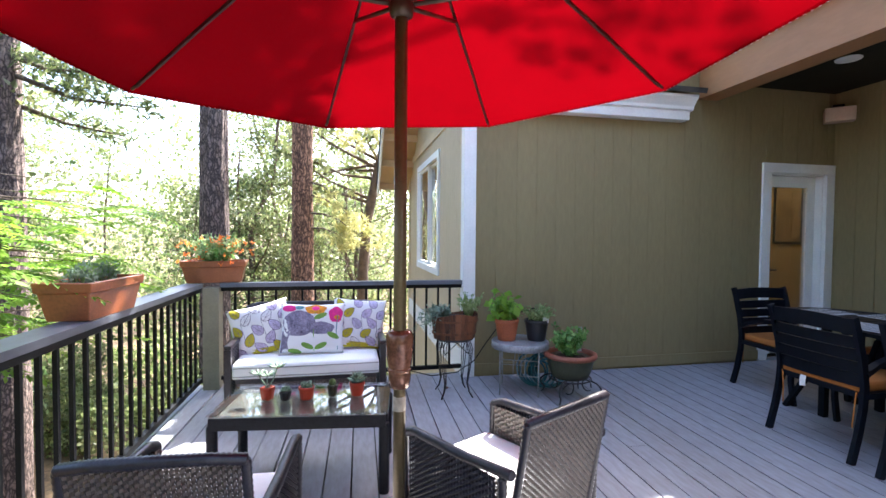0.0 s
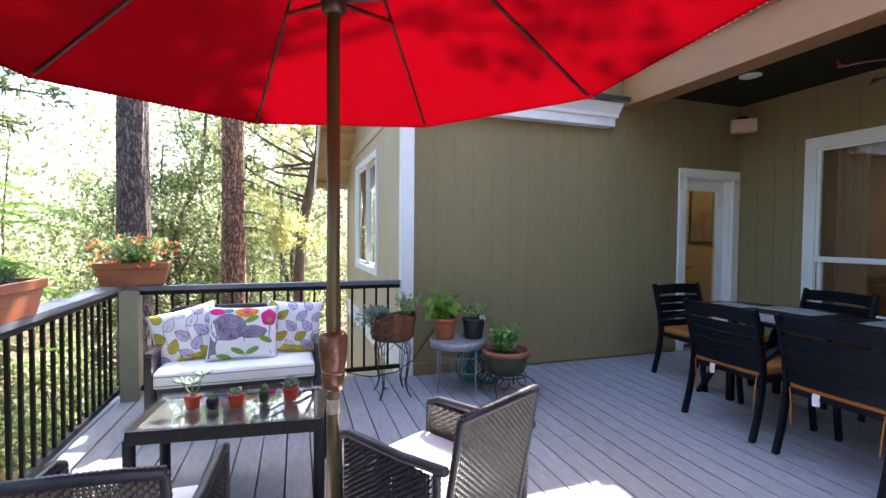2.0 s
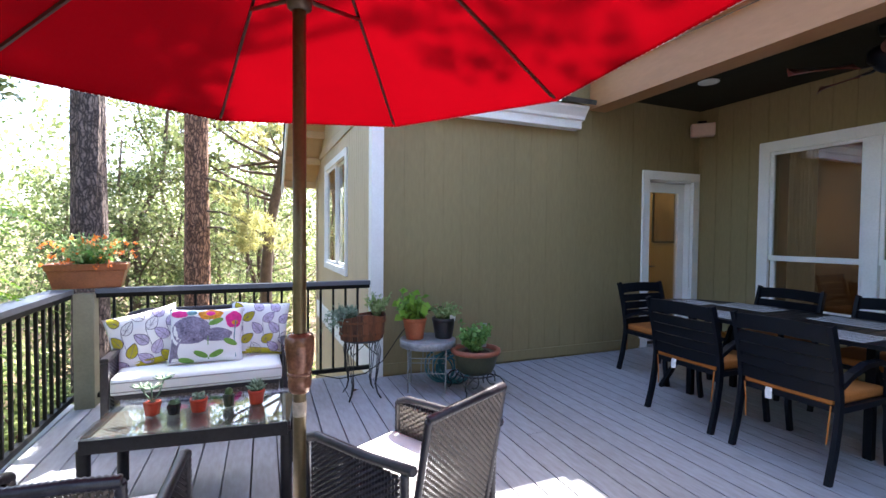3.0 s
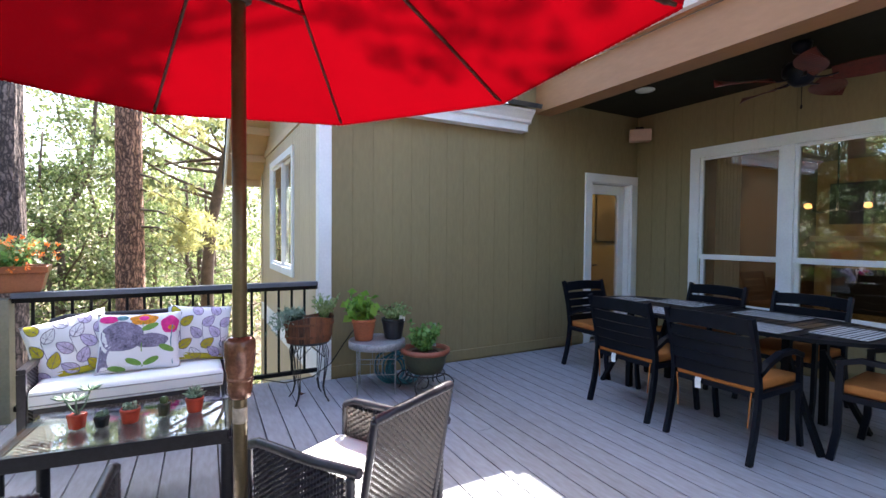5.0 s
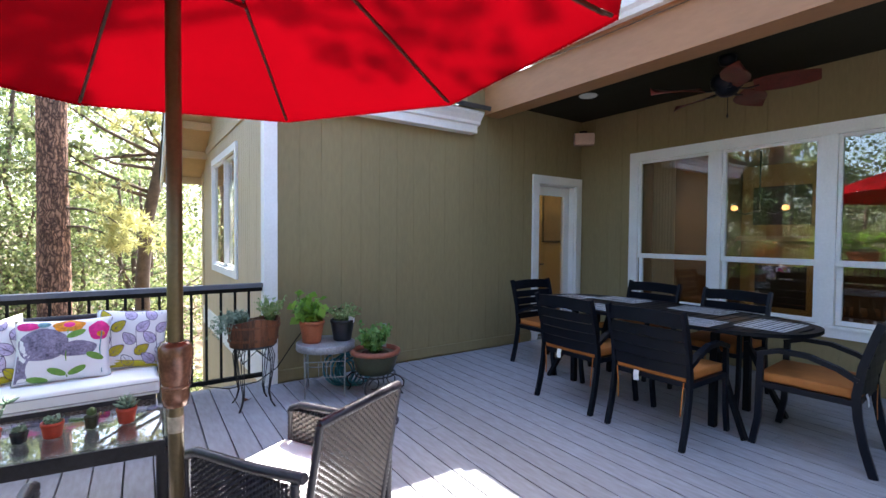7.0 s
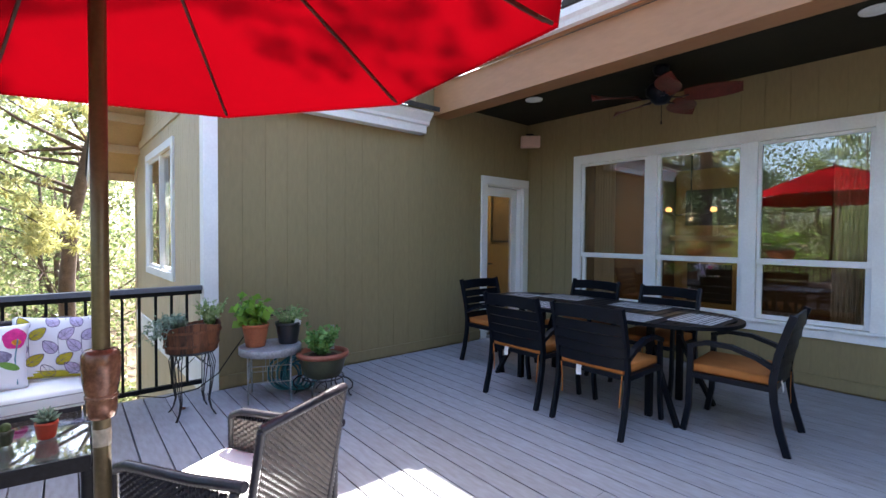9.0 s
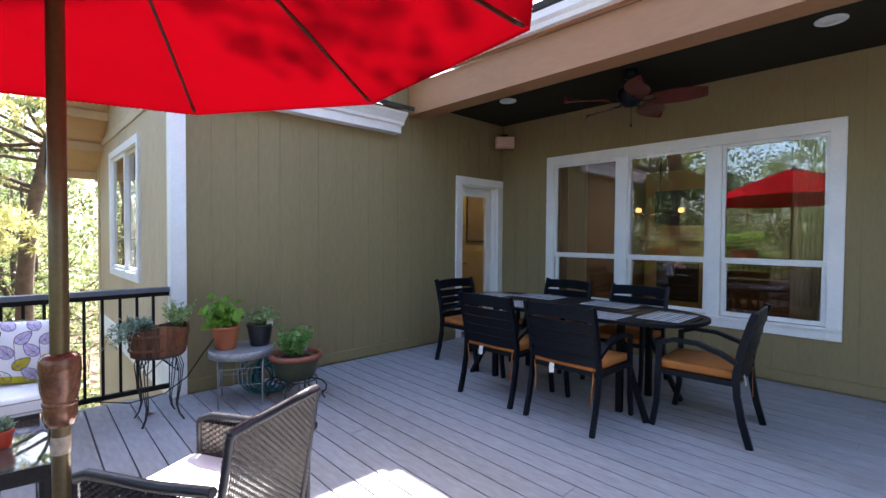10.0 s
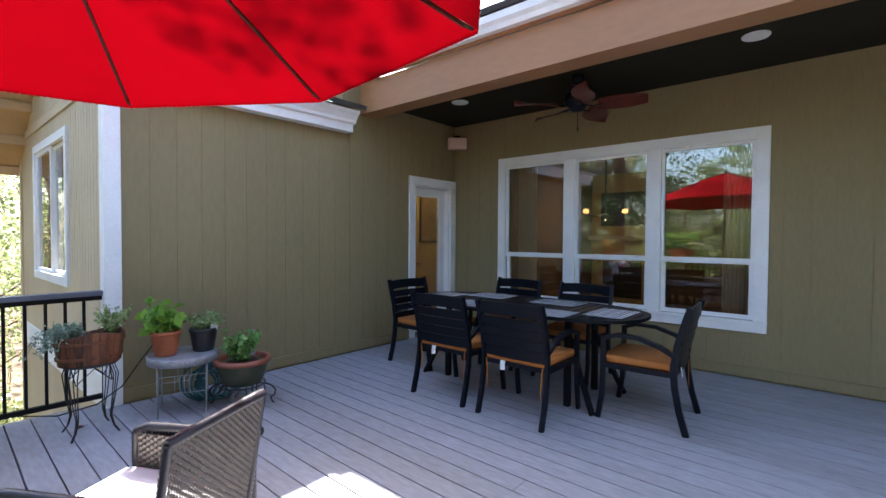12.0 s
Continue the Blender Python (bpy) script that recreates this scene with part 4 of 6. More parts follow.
def pot(name, label, at, r, h, material, soil_z=0.9, rim=0.02, flare=0.72, square=False):
    c = thing(name, label, "potted plant", at=at)
    seg = 4 if square else 32
    part("pot", lathe(B(), [(r * flare * 0.96, 0), (r * flare, 0.004), (r * 0.94, h - rim * 1.6), (r * 0.94, h - rim * 1.5), (r, h - rim * 1.4), (r, h - 0.004), (r - 0.004, h), (r * 0.88, h - 0.002), (r * 0.86, h * soil_z)], seg), material, c)
    part("soil", lathe(B(), [(r * 0.80, h * soil_z - 0.01), (r * 0.885, h * soil_z), (r * 0.4, h * soil_z + 0.006), (0.004, h * soil_z + 0.008)], 20 if not square else 4), M_SOIL, c)
    return c


rng = np.random.default_rng(5)
STX, STY, STZ, STR = 1.55, 3.90, 0.435, 0.245
st = thing("side_table", "round grey galvanised side table with thin legs", "side table", at=pose(STX, STY, 0))
part("tabletop", lathe(B(), [(STR - 0.01, STZ - 0.06), (STR, STZ - 0.058), (STR, STZ - 0.004), (STR - 0.006, STZ), (STR - 0.02, STZ - 0.004), (0.01, STZ - 0.004)], 40), M_GREYM, st)
M_THIN = mat("pale_grey_iron", (0.30, 0.31, 0.30), 0.5, var=0.2)
legp = [(STR * 0.93 * math.cos(a), STR * 0.93 * math.sin(a)) for a in (radians(-68), radians(22), radians(112), radians(202))]
for x, y in legp:
    part("leg", tube(B(), [(x, y, STZ - 0.05), (x * 0.98, y * 0.98, 0)], 0.006, 6), M_THIN, st)
for i in range(4):
    p, q = legp[i], legp[(i + 1) % 4]
    for z in (0.17, 0.30):
        part("rail", tube(B(), [(p[0], p[1], z), (q[0], q[1], z)], 0.0045, 6), M_THIN, st)
    for k in range(1, 5):
        f = 0.25 + 0.1 * k
        part("bar", tube(B(), [(p[0] + (q[0] - p[0]) * f, p[1] + (q[1] - p[1]) * f, 0.17), (p[0] + (q[0] - p[0]) * f, p[1] + (q[1] - p[1]) * f, 0.30)], 0.0035, 5), M_THIN, st)

basil = pot("basil_pot", "basil in a terracotta pot on the grey side table", pose(1.445, 3.95, STZ - 0.003), 0.105, 0.185, M_TERRA)
plant_stem_leaves(basil, rng, (0, 0, 0.165), 0.25, 0.15, 20, 8, 0.06, L_BASIL, droop=0.25, long=1.4)
herb = pot("herb_pot", "small-leaved herb in a black pot on the grey side table", pose(1.70, 3.90, STZ - 0.003), 0.105, 0.18, M_BLKPOT)
plant_stem_leaves(herb, rng, (0, 0, 0.16), 0.15, 0.17, 46, 9, 0.017, L_HERB, droop=-0.1)
part("plant_label", bx(B(), -0.004, 0.05, -0.082, -0.080, 0.165, 0.215, 0.0, pose(0, 0, 0, 0, 8, 0)), M_TAG, herb, "white plant label")

gs = thing("scroll_plant_stand", "low black scrolled iron plant stand", "plant stand", at=pose(1.90, 3.66, 0))
part("ring", tube(B(), [(0.17 * math.cos(a), 0.17 * math.sin(a), 0.165) for a in [2 * math.pi * k / 28 for k in range(29)]], 0.006, 6), M_IRON, gs)
for k in range(4):
    a = radians(45 + 90 * k)
    ca, sa = math.cos(a), math.sin(a)
    part("leg", tube(B(), [((0.17 + dx) * ca, (0.17 + dx) * sa, z) for dx, z in ((0, 0.165), (0.05, 0.15), (0.085, 0.115), (0.08, 0.075), (0.05, 0.05), (0.06, 0.02), (0.075, 0.006))], 0.0065, 6), M_IRON, gs)
    part("scroll", tube(B(), [((0.13 + 0.045 * math.cos(t)) * ca - 0.06 * sa * math.sin(t * 0.5), (0.13 + 0.045 * math.cos(t)) * sa + 0.06 * ca * math.sin(t * 0.5), 0.11 + 0.045 * math.sin(t)) for t in [0.5 * j for j in range(12)]], 0.005, 6), M_IRON, gs)
    part("cross_bar", tube(B(), [(0.17 * ca, 0.17 * sa, 0.165), (0, 0, 0.165)], 0.005, 6), M_IRON, gs)
gp = thing("mint_pot", "mint in a wide dark green pot with terracotta rim", "potted plant", at=pose(1.90, 3.66, 0.171))
part("pot", lathe(B(), [(0.13, 0.0), (0.145, 0.008), (0.168, 0.06), (0.19, 0.15), (0.19, 0.17)], 36), M_GRNPOT, gp)
part("pot_rim", lathe(B(), [(0.19, 0.165), (0.212, 0.168), (0.217, 0.185), (0.212, 0.202), (0.185, 0.206), (0.178, 0.18), (0.17, 0.165)], 36), M_RIMT, gp, "dull terracotta coloured thick rim")
part("soil", lathe(B(), [(0.10, 0.15), (0.18, 0.166), (0.09, 0.172), (0.004, 0.174)], 24), M_SOIL, gp)
plant_stem_leaves(gp, rng, (-0.01, 0, 0.17), 0.24, 0.15, 46, 12, 0.032, L_MINT, droop=0.15, long=1.3)
part("plant_label", bx(B(), 0.085, 0.135, 0.06, 0.062, 0.19, 0.40), M_PIPE, gp, "grey plant label")

hose = thing("garden_hose", "coiled blue-green garden hose on the deck", "garden hose", at=pose(1.80, 4.02, 0.0))
for j in range(9):
    r = 0.12 + 0.012 * (j % 4)
    cx, cy, cz = rng.uniform(-0.09, 0.09), rng.uniform(-0.06, 0.06), 0.012 + 0.0
    tilt = rng.uniform(0.9, 1.45)
    part("coil", tube(B(), [(cx + r * math.cos(a), cy + r * math.sin(a) * math.cos(tilt), 0.012 + (r * math.sin(tilt)) * (1 + math.sin(a))) for a in [2 * math.pi * k / 26 for k in range(27)]], 0.0095, 7), M_HOSE, hose)

drip = thing("drip_line", "thin black irrigation tube along the wall", "hose", at=pose(0, 0, 0))
part("tube_run", tube(B(), [(0.62, 4.36, 0.09), (0.85, 4.30, 0.04), (1.08, 4.27, 0.07), (1.25, 4.30, 0.16), (1.38, 4.32, 0.33), (1.52, 4.33, 0.50), (1.68, 4.30, 0.60), (1.80, 4.20, 0.66), (1.88, 4.0, 0.62)], 0.005, 6), M_RAIL, drip)

dry_leaf = thing("dry_leaf", "small curled brown dry leaf lying on the deck", "leaf", at=pose(0.93, 4.03, 0.0, 0, 0, 25))
bm = B()
rows_ = [[bm.verts.new((0.06 * (f - 0.5), s_ * 0.018 * math.sin(math.pi * (0.05 + 0.9 * f)), 0.002 + 0.018 * abs(s_) * math.sin(math.pi * f) + 0.02 * (f - 0.5) ** 2)) for s_ in (-1, -0.5, 0, 0.5, 1)] for f in [k / 8 for k in range(9)]]
for p, q in zip(rows_, rows_[1:]):
    for k in range(4):
        bm.faces.new((p[k], p[k + 1], q[k + 1], q[k])).smooth = True
part("blade", bm, M_WOOD, dry_leaf)
part("stalk", tube(B(), [(0.03, 0, 0.006), (0.045, 0.004, 0.004), (0.06, 0.012, 0.003)], 0.0014, 5), M_WOOD, dry_leaf)

# tall wire stand with the barrel planter
bs = thing("wire_plant_stand", "tall black wire plant stand with curved feet", "plant stand", at=pose(0.965, 3.90, 0))
for k in range(4):
    a = radians(45 + 90 * k)
    ca, sa = math.cos(a), math.sin(a)
    for off in (-0.022, 0.0, 0.022):
        part("wire", tube(B(), [((rr) * ca - off * sa * w, rr * sa + off * ca * w, z) for rr, z, w in ((0.14, 0.475, 1), (0.165, 0.40, 1.2), (0.15, 0.25, 0.8), (0.13, 0.12, 0.35), (0.15, 0.05, 0.2), (0.185, 0.006, 0.2))], 0.0036, 6), M_IRON, bs)
    b = a + math.pi / 2
    part("arch", tube(B(), [(0.14 * ca, 0.14 * sa, 0.36), (0.075 * (ca + math.cos(b)), 0.075 * (sa + math.sin(b)), 0.455), (0.14 * math.cos(b), 0.14 * math.sin(b), 0.36)], 0.004, 6), M_IRON, bs)
for rr in (0.155,):
    part("ring", tube(B(), [(rr * math.cos(t), rr * math.sin(t), 0.475) for t in [2 * math.pi * k / 28 for k in range(29)]], 0.005, 6), M_IRON, bs)
part("shelf", lathe(B(), [(0.01, 0.474), (0.15, 0.474), (0.15, 0.48), (0.01, 0.48)], 20), M_IRON, bs)
bp = thing("barrel_planter", "oval weathered wooden barrel planter with trailing silver plants", "planter", at=pose(0.965, 3.90, 0.481))
for k in range(26):
    a0, a1 = 2 * math.pi * k / 26 + 0.006, 2 * math.pi * (k + 1) / 26 - 0.006
    bm = B()
    vs = []
    for a in (a0, a1):
        for (ra, rb, z) in ((0.175, 0.13, 0.0), (0.20, 0.15, 0.20)):
            for th in (0, 0.014):
                z2 = z + (0.015 * math.sin(3 * a) if z > 0.1 else 0)
                vs.append(bm.verts.new(((ra - th) * math.cos(a), (rb - th) * math.sin(a), z2)))
    for q in ((0, 4, 6, 2), (1, 3, 7, 5), (0, 1, 5, 4), (2, 6, 7, 3), (0, 2, 3, 1), (4, 5, 7, 6)):
        bm.faces.new([vs[i] for i in q])
    part("stave", bm, M_WOOD, bp)
for z, s in ((0.05, 1.035), (0.15, 1.045)):
    part("hoop", flat_bar(B(), [((0.175 + 0.025 * z / 0.2) * s * math.cos(t), (0.13 + 0.02 * z / 0.2) * s * math.sin(t), z) for t in [2 * math.pi * k / 40 for k in range(42)]], 0.018, 0.003), M_WOOD, bp)
part("soil", lathe(B(), [(0.16, 0.14), (0.18, 0.17), (0.09, 0.185), (0.004, 0.19)], 24, sy=0.75), M_SOIL, bp)
part("base", lathe(B(), [(0.1, 0.0), (0.168, 0.0), (0.168, 0.02), (0.01, 0.02)], 24, sy=0.74), M_WOOD, bp)
pts = []
bm = B()
for i in range(46):
    a = rng.uniform(math.pi * 0.65, math.pi * 1.32)
    out = rng.uniform(0.05, 0.30)
    p = np.array([-0.06, -0.03, 0.19])
    path = [p.copy()]
    for k in range(1, 7):
        f = k / 6
        path.append(np.array([-0.06 + math.cos(a) * out * f, -0.03 + math.sin(a) * out * 0.6 * f, 0.19 + 0.09 * math.sin(f * 2.2) - 0.12 * f * f * rng.uniform(0.4, 1.5)]) + rng.normal(size=3) * 0.008)
    tube(bm, path, 0.0016, 3)
    for q in path[1:]:
        for k in range(5):
            pts.append(q + rng.normal(size=3) * 0.012)
tagged(part("stalk_tuft", bm, L_SILVER, bp), kind="stuff")
leaves("trailing_leaves", pts, 0.013, L_SILVER, bp, rng, 0.0, 1.8)
plant_stem_leaves(bp, rng, (0.12, 0.0, 0.18), 0.20, 0.13, 34, 16, 0.016, L_HERB, droop=-0.1)


# long clay planters on the rail
def trough(label, at, flower):
    c = thing("rail_planter", label, "planter", "planters on the rail", at=at)
    L, Wd, H = 0.49, 0.235, 0.188
    bm = B()
    prof = [(0.86, 0.80, 0.0), (0.99, 0.96, H * 0.72), (1.03, 1.05, H * 0.73), (1.05, 1.09, H), (0.98, 0.94, H), (0.96, 0.90, H * 0.86)]
    rings = [[bm.verts.new((sx * L / 2 * a, sy * Wd / 2 * b, z)) for sx, sy in ((-1, -1), (1, -1), (1, 1), (-1, 1))] for a, b, z in prof]
    for p, q in zip(rings, rings[1:]):
        for k in range(4):
            bm.faces.new((p[k], p[(k + 1) % 4], q[(k + 1) % 4], q[k]))
    bm.faces.new(rings[0][::-1])
    bm.faces.new(rings[-1])
    bmesh.ops.bevel(bm, geom=[e for e in bm.edges], offset=0.004, segments=1, affect="EDGES")
    body = part("trough", bm, M_TERRAB, c)
    bm = B()
    for k in range(11):
        for s in (-1, 1):
            lathe(bm, [(0.006, -0.002), (0.006, 0.002), (0.003, 0.004)], 8, at=(-0.22 + 0.044 * k, 0, 0))
            bmesh.ops.rotate(bm, verts=bm.verts[-24:], cent=(-0.22 + 0.044 * k, 0, 0), matrix=Matrix.Rotation(radians(90 * s), 3, "X"))
            bmesh.ops.translate(bm, verts=bm.verts[-24:], vec=(0, -s * 0.121, H * 0.86))
    tagged(part("beading", bm, M_TERRAB, body), kind="stuff")
    part("soil", bx(B(), -L * 0.465, L * 0.465, -Wd * 0.42, Wd * 0.42, H * 0.84, H * 0.885), M_SOIL, c)
    return c


TA = trough("long terracotta planter with small succulents on the rail cap", pose(-1.205, 2.86, 0.912, 0, 0, 87), False)
for i, (x, s) in enumerate(((-0.17, 0.05), (-0.10, 0.06), (-0.03, 0.07), (0.05, 0.05), (0.13, 0.06), (0.19, 0.05))):
    plant_stem_leaves(TA, rng, (x, 0, 0.16), 0.05 + s, 0.05, 7, 7, 0.020, L_SUCC if i % 2 else L_SILVER, droop=-0.3)
TB = trough("long terracotta planter with orange flowers on the rail corner", pose(-1.045, 4.50, 0.912, 0, 0, 6), True)
plant_stem_leaves(TB, rng, (0, 0, 0.16), 0.27, 0.27, 70, 10, 0.022, L_HERB, droop=0.1)
plant_stem_leaves(TB, rng, (0, 0, 0.16), 0.17, 0.22, 40, 8, 0.022, L_MINT, droop=0.1)
for k in range(85):
    a, r = rng.uniform(0, 6.28), rng.uniform(0.05, 0.33)
    c0 = np.array([r * math.cos(a), 0.6 * r * math.sin(a), 0.16 + rng.uniform(0.0, 0.25) * (1.1 - r)])
    leaves("flower", c0 + rng.normal(size=(7, 3)) * 0.006, 0.017, L_FLOWER, TB, rng, 0.0, 1.1)

# five small pots on the coffee table
CT = pose(-0.125, 2.79, 0.43, 0, 0, -7)


def small_pot(x, y, kind_, r, h, label, material, square):
    c = pot("succulent_pot", label, CT @ pose(x, y, 0.0, 0, 0, 20), r, h, material, 0.9, 0.012, 0.78, square)
    tagged(c, group="pots on the coffee table")
    if kind_ == "rosette":
        pts_ = []
        bm_ = B()
        for lay in range(3):
            for k in range(7):
                a = 2 * math.pi * k / 7 + lay * 0.4
                tip = (r * (1.35 - 0.35 * lay) * math.cos(a), r * (1.35 - 0.35 * lay) * math.sin(a), h + 0.02 + 0.018 * lay)
                tube(bm_, [(0, 0, h * 0.95), (tip[0] * 0.55, tip[1] * 0.55, h + 0.01 + 0.014 * lay), tip], [0.004, 0.0095, 0.001], 6)
        part("leaf_rosette", bm_, L_SUCC, c, smooth=True)
    elif kind_ == "branch":
        for k in range(3):
            a = 2.2 * k + 2.4
            q = (0.06 * math.cos(a), 0.06 * math.sin(a), h + 0.06 + 0.015 * k)
            part("stem", tube(B(), [(0, 0, h * 0.9), (q[0] * 0.6, q[1] * 0.6, h + 0.03), q], 0.004, 6), L_SUCC, c)
            bm_ = B()
            for j in range(8):
                b = j * 0.8
                tube(bm_, [q, (q[0] + 0.03 * math.cos(b), q[1] + 0.03 * math.sin(b), q[2] + 0.012), (q[0] + 0.05 * math.cos(b), q[1] + 0.05 * math.sin(b), q[2] + 0.02)], [0.003, 0.007, 0.001], 6)
            part("leaf_rosette", bm_, L_SUCC, c, smooth=True)
    elif kind_ == "low":
        leaves("low_leaves", ball(rng, 60, (0, 0, h), r * 0.75, 0.4), 0.018, L_SUCC, c, rng, -0.8, 1.2)
    else:
        part("cactus", lathe(B(), [(0.014, h * 0.85), (0.02, h + 0.006), (0.019, h + 0.02), (0.010, h + 0.03), (0.002, h + 0.032)], 10), L_SHRUB, c)


small_pot(-0.215, -0.02, "branch", 0.040, 0.070, "branching succulent in a red square pot on the coffee table", M_REDPOT, True)
small_pot(-0.115, -0.035, "low", 0.032, 0.052, "tiny succulent in a black square pot", M_BLKPOT, True)
small_pot(-0.005, -0.02, "low", 0.043, 0.070, "low succulent in a red-brown round pot", M_REDPOT, False)
small_pot(0.130, 0.02, "cactus", 0.030, 0.065, "small cactus in a dark green square pot", M_GRNPOT, True)
small_pot(0.265, 0.03, "rosette", 0.043, 0.075, "rosette succulent in a red pot on the coffee table", M_REDPOT, False)


# ================= porch fixtures =================
def can_light(x, y):
    c = thing("recessed_light", "white round recessed ceiling light", "ceiling light", "recessed porch lights", at=pose(x, y, 2.945))
    part("trim_ring", lathe(B(), [(0.098, 0.002), (0.10, -0.004), (0.095, -0.011), (0.075, -0.012), (0.07, 0.0)], 32), M_LAMPW, c)
    part("lens", lathe(B(), [(0.002, -0.006), (0.07, -0.007), (0.072, -0.004), (0.002, -0.003)], 24), M_LAMPW, c)


can_light(4.47, 3.51)
can_light(4.55, 0.595)

fan = thing("ceiling_fan", "dark ceiling fan with red-brown leaf shaped blades", "ceiling fan", at=pose(4.53, 2.07, 0))
part("canopy", lathe(B(), [(0.012, 2.86), (0.06, 2.875), (0.072, 2.92), (0.072, 2.945)], 24), M_BLACK, fan)
part("rod", tube(B(), [(0, 0, 2.88), (0, 0, 2.79)], 0.012, 10), M_BLACK, fan)
part("motor", lathe(B(), [(0.03, 2.80), (0.10, 2.785), (0.13, 2.75), (0.13, 2.69), (0.10, 2.66), (0.085, 2.63), (0.05, 2.60), (0.02, 2.595)], 28), M_BLACK, fan)
part("pull_chain", tube(B(), [(0.02, 0, 2.6), (0.02, 0, 2.44)], 0.003, 5), M_BLACK, fan)
part("pull_knob", lathe(B(), [(0.002, 2.41), (0.008, 2.42), (0.008, 2.44), (0.002, 2.45)], 8, at=(0.02, 0, 0)), M_BLACK, fan)
for k in range(5):
    a = radians(-76 + 72 * k)
    bl = thing("blade", "")
    bl.parent = fan
    bl.matrix_local = pose(0, 0, 2.65, 0, 0, math.degrees(a))
    part("blade_arm", flat_bar(B(), [(0.08, 0, 0.0), (0.16, 0, -0.012), (0.24, 0, -0.004)], 0.03, 0.008, (0, 1, 0)), M_BLACK, bl)
    bm = B()
    top, bot = [], []
    for j in range(15):
        f = j / 14
        x = 0.20 + 0.45 * f
        w = 0.105 * (math.sin(math.pi * (0.12 + 0.86 * f)) ** 0.75)
        for lst, s in ((top, 1), (bot, -1)):
            lst.append((bm.verts.new((x, s * w, 0.004 - s * 0.034)), bm.verts.new((x, s * w, -0.004 - s * 0.034))))
    for j in range(14):
        bm.faces.new((top[j][0], top[j + 1][0], bot[j + 1][0], bot[j][0]))
        bm.faces.new((top[j][1], bot[j][1], bot[j + 1][1], top[j + 1][1]))
        bm.faces.new((top[j][0], top[j][1], top[j + 1][1], top[j + 1][0]))
        bm.faces.new((bot[j][0], bot[j + 1][0], bot[j + 1][1], bot[j][1]))
    part("leaf_blade", bm, M_FANW, bl, "red-brown carved leaf blade")

spk = thing("wall_speaker", "small pale outdoor speaker in the porch corner", "speaker", at=pose(5.265, 4.195, 2.66, 0, 0, -45))
part("cabinet", bx(B(), -0.13, 0.13, -0.09, 0.06, -0.075, 0.075, 0.018), M_SPK, spk)
part("grille", bx(B(), -0.105, 0.105, -0.096, -0.088, -0.058, 0.058, 0.004), M_SPK, spk)
part("bracket", bx(B(), -0.05, 0.05, 0.05, 0.15, 0.06, 0.13), M_BLACK, spk)
outlet = tagged(part("wall_outlet", bx(B(), 4.30, 4.375, DOOR_Y - 0.03, DOOR_Y - 0.001, 0.24, 0.36, 0.006), M_WHITE), "white weatherproof outlet cover on the wall", "outlet")

# things in the living room
cur = thing("curtain", "cream curtain hanging inside the window", "curtain", "curtains")
for y0, y1 in ((3.15, 3.42), (0.72, 0.98)):
    bm = B()
    g = []
    for k in range(41):
        y = y0 + (y1 - y0) * k / 40
        x = 5.68 + 0.03 * math.sin(k * 1.1)
        g.append((bm.verts.new((x, y, 0.02)), bm.verts.new((x, y, 2.45))))
    for a, b in zip(g, g[1:]):
        bm.faces.new((a[0], b[0], b[1], a[1])).smooth = True
    part("drape", bm, M_CURT, cur)
M_BULB = glow("warm_bulb", (1.0, 0.42, 0.12), 0.6)
ch = thing("chandelier", "chandelier with two warm glowing shades", "chandelier", at=pose(8.2, 3.2, 0))
part("stem", tube(B(), [(0, 0, 2.7), (0, 0, 1.75)], 0.012, 6), M_BLACK, ch)
for s in (-1, 1):
    part("arm", tube(B(), [(0, 0, 1.78), (0.1 * s, 0.16 * -s, 1.72), (0.18 * s, 0.28 * -s, 1.78)], 0.01, 6), M_BLACK, ch)
    part("shade", lathe(B(), [(0.02, 1.78), (0.05, 1.80), (0.04, 1.85), (0.015, 1.86)], 16, at=(0.18 * s, -0.28 * s, 0)), M_BULB, ch, "warm glowing glass shade")
for x, y in ((7.6, 3.4), (7.3, 2.2), (8.6, 1.2)):
    l = thing("room_ceiling_light", "bright round ceiling light indoors", "ceiling light", "indoor ceiling lights", at=pose(x, y, 2.7))
    part("lens", lathe(B(), [(0.002, -0.012), (0.09, -0.012), (0.10, -0.001), (0.002, -0.001)], 20), glow("indoor_lamp", (1.0, 0.85, 0.6), 1.5), l)
lamp_data = bpy.data.lights.new("room_lamp", "POINT")
lamp_data.energy, lamp_data.color, lamp_data.shadow_soft_size = 3.6, (1.0, 0.66, 0.36), 0.03
new("room_lamp", lamp_data).matrix_world = pose(8.2, 3.2, 1.66)
# unseen fill light added to brighten the hall behind the glass door
hall_data = bpy.data.lights.new("hall_fill", "POINT")
hall_data.energy, hall_data.color, hall_data.shadow_soft_size = 4.0, (1.0, 0.80, 0.50), 0.15
new("hall_fill", hall_data).matrix_world = pose(5.6, 5.4, 2.4)
fp = thing("fireplace", "tall wooden fireplace surround in the living room", "fireplace", at=pose(9.9, 3.55, 0))
part("breast", bx(B(), 0.0, 0.5, -0.75, 0.6, 0.0, 2.7), M_ROOMY, fp)
part("mantel", bx(B(), -0.18, 0.0, -0.85, 0.62, 1.30, 1.40, 0.01), M_CURT, fp)
part("opening", bx(B(), -0.01, 0.02, -0.45, 0.35, 0.1, 0.85), M_VOID, fp)
part("panel", bx(B(), -0.03, 0.0, -0.5, 0.4, 1.6, 2.3, 0.005), M_VOID, fp)


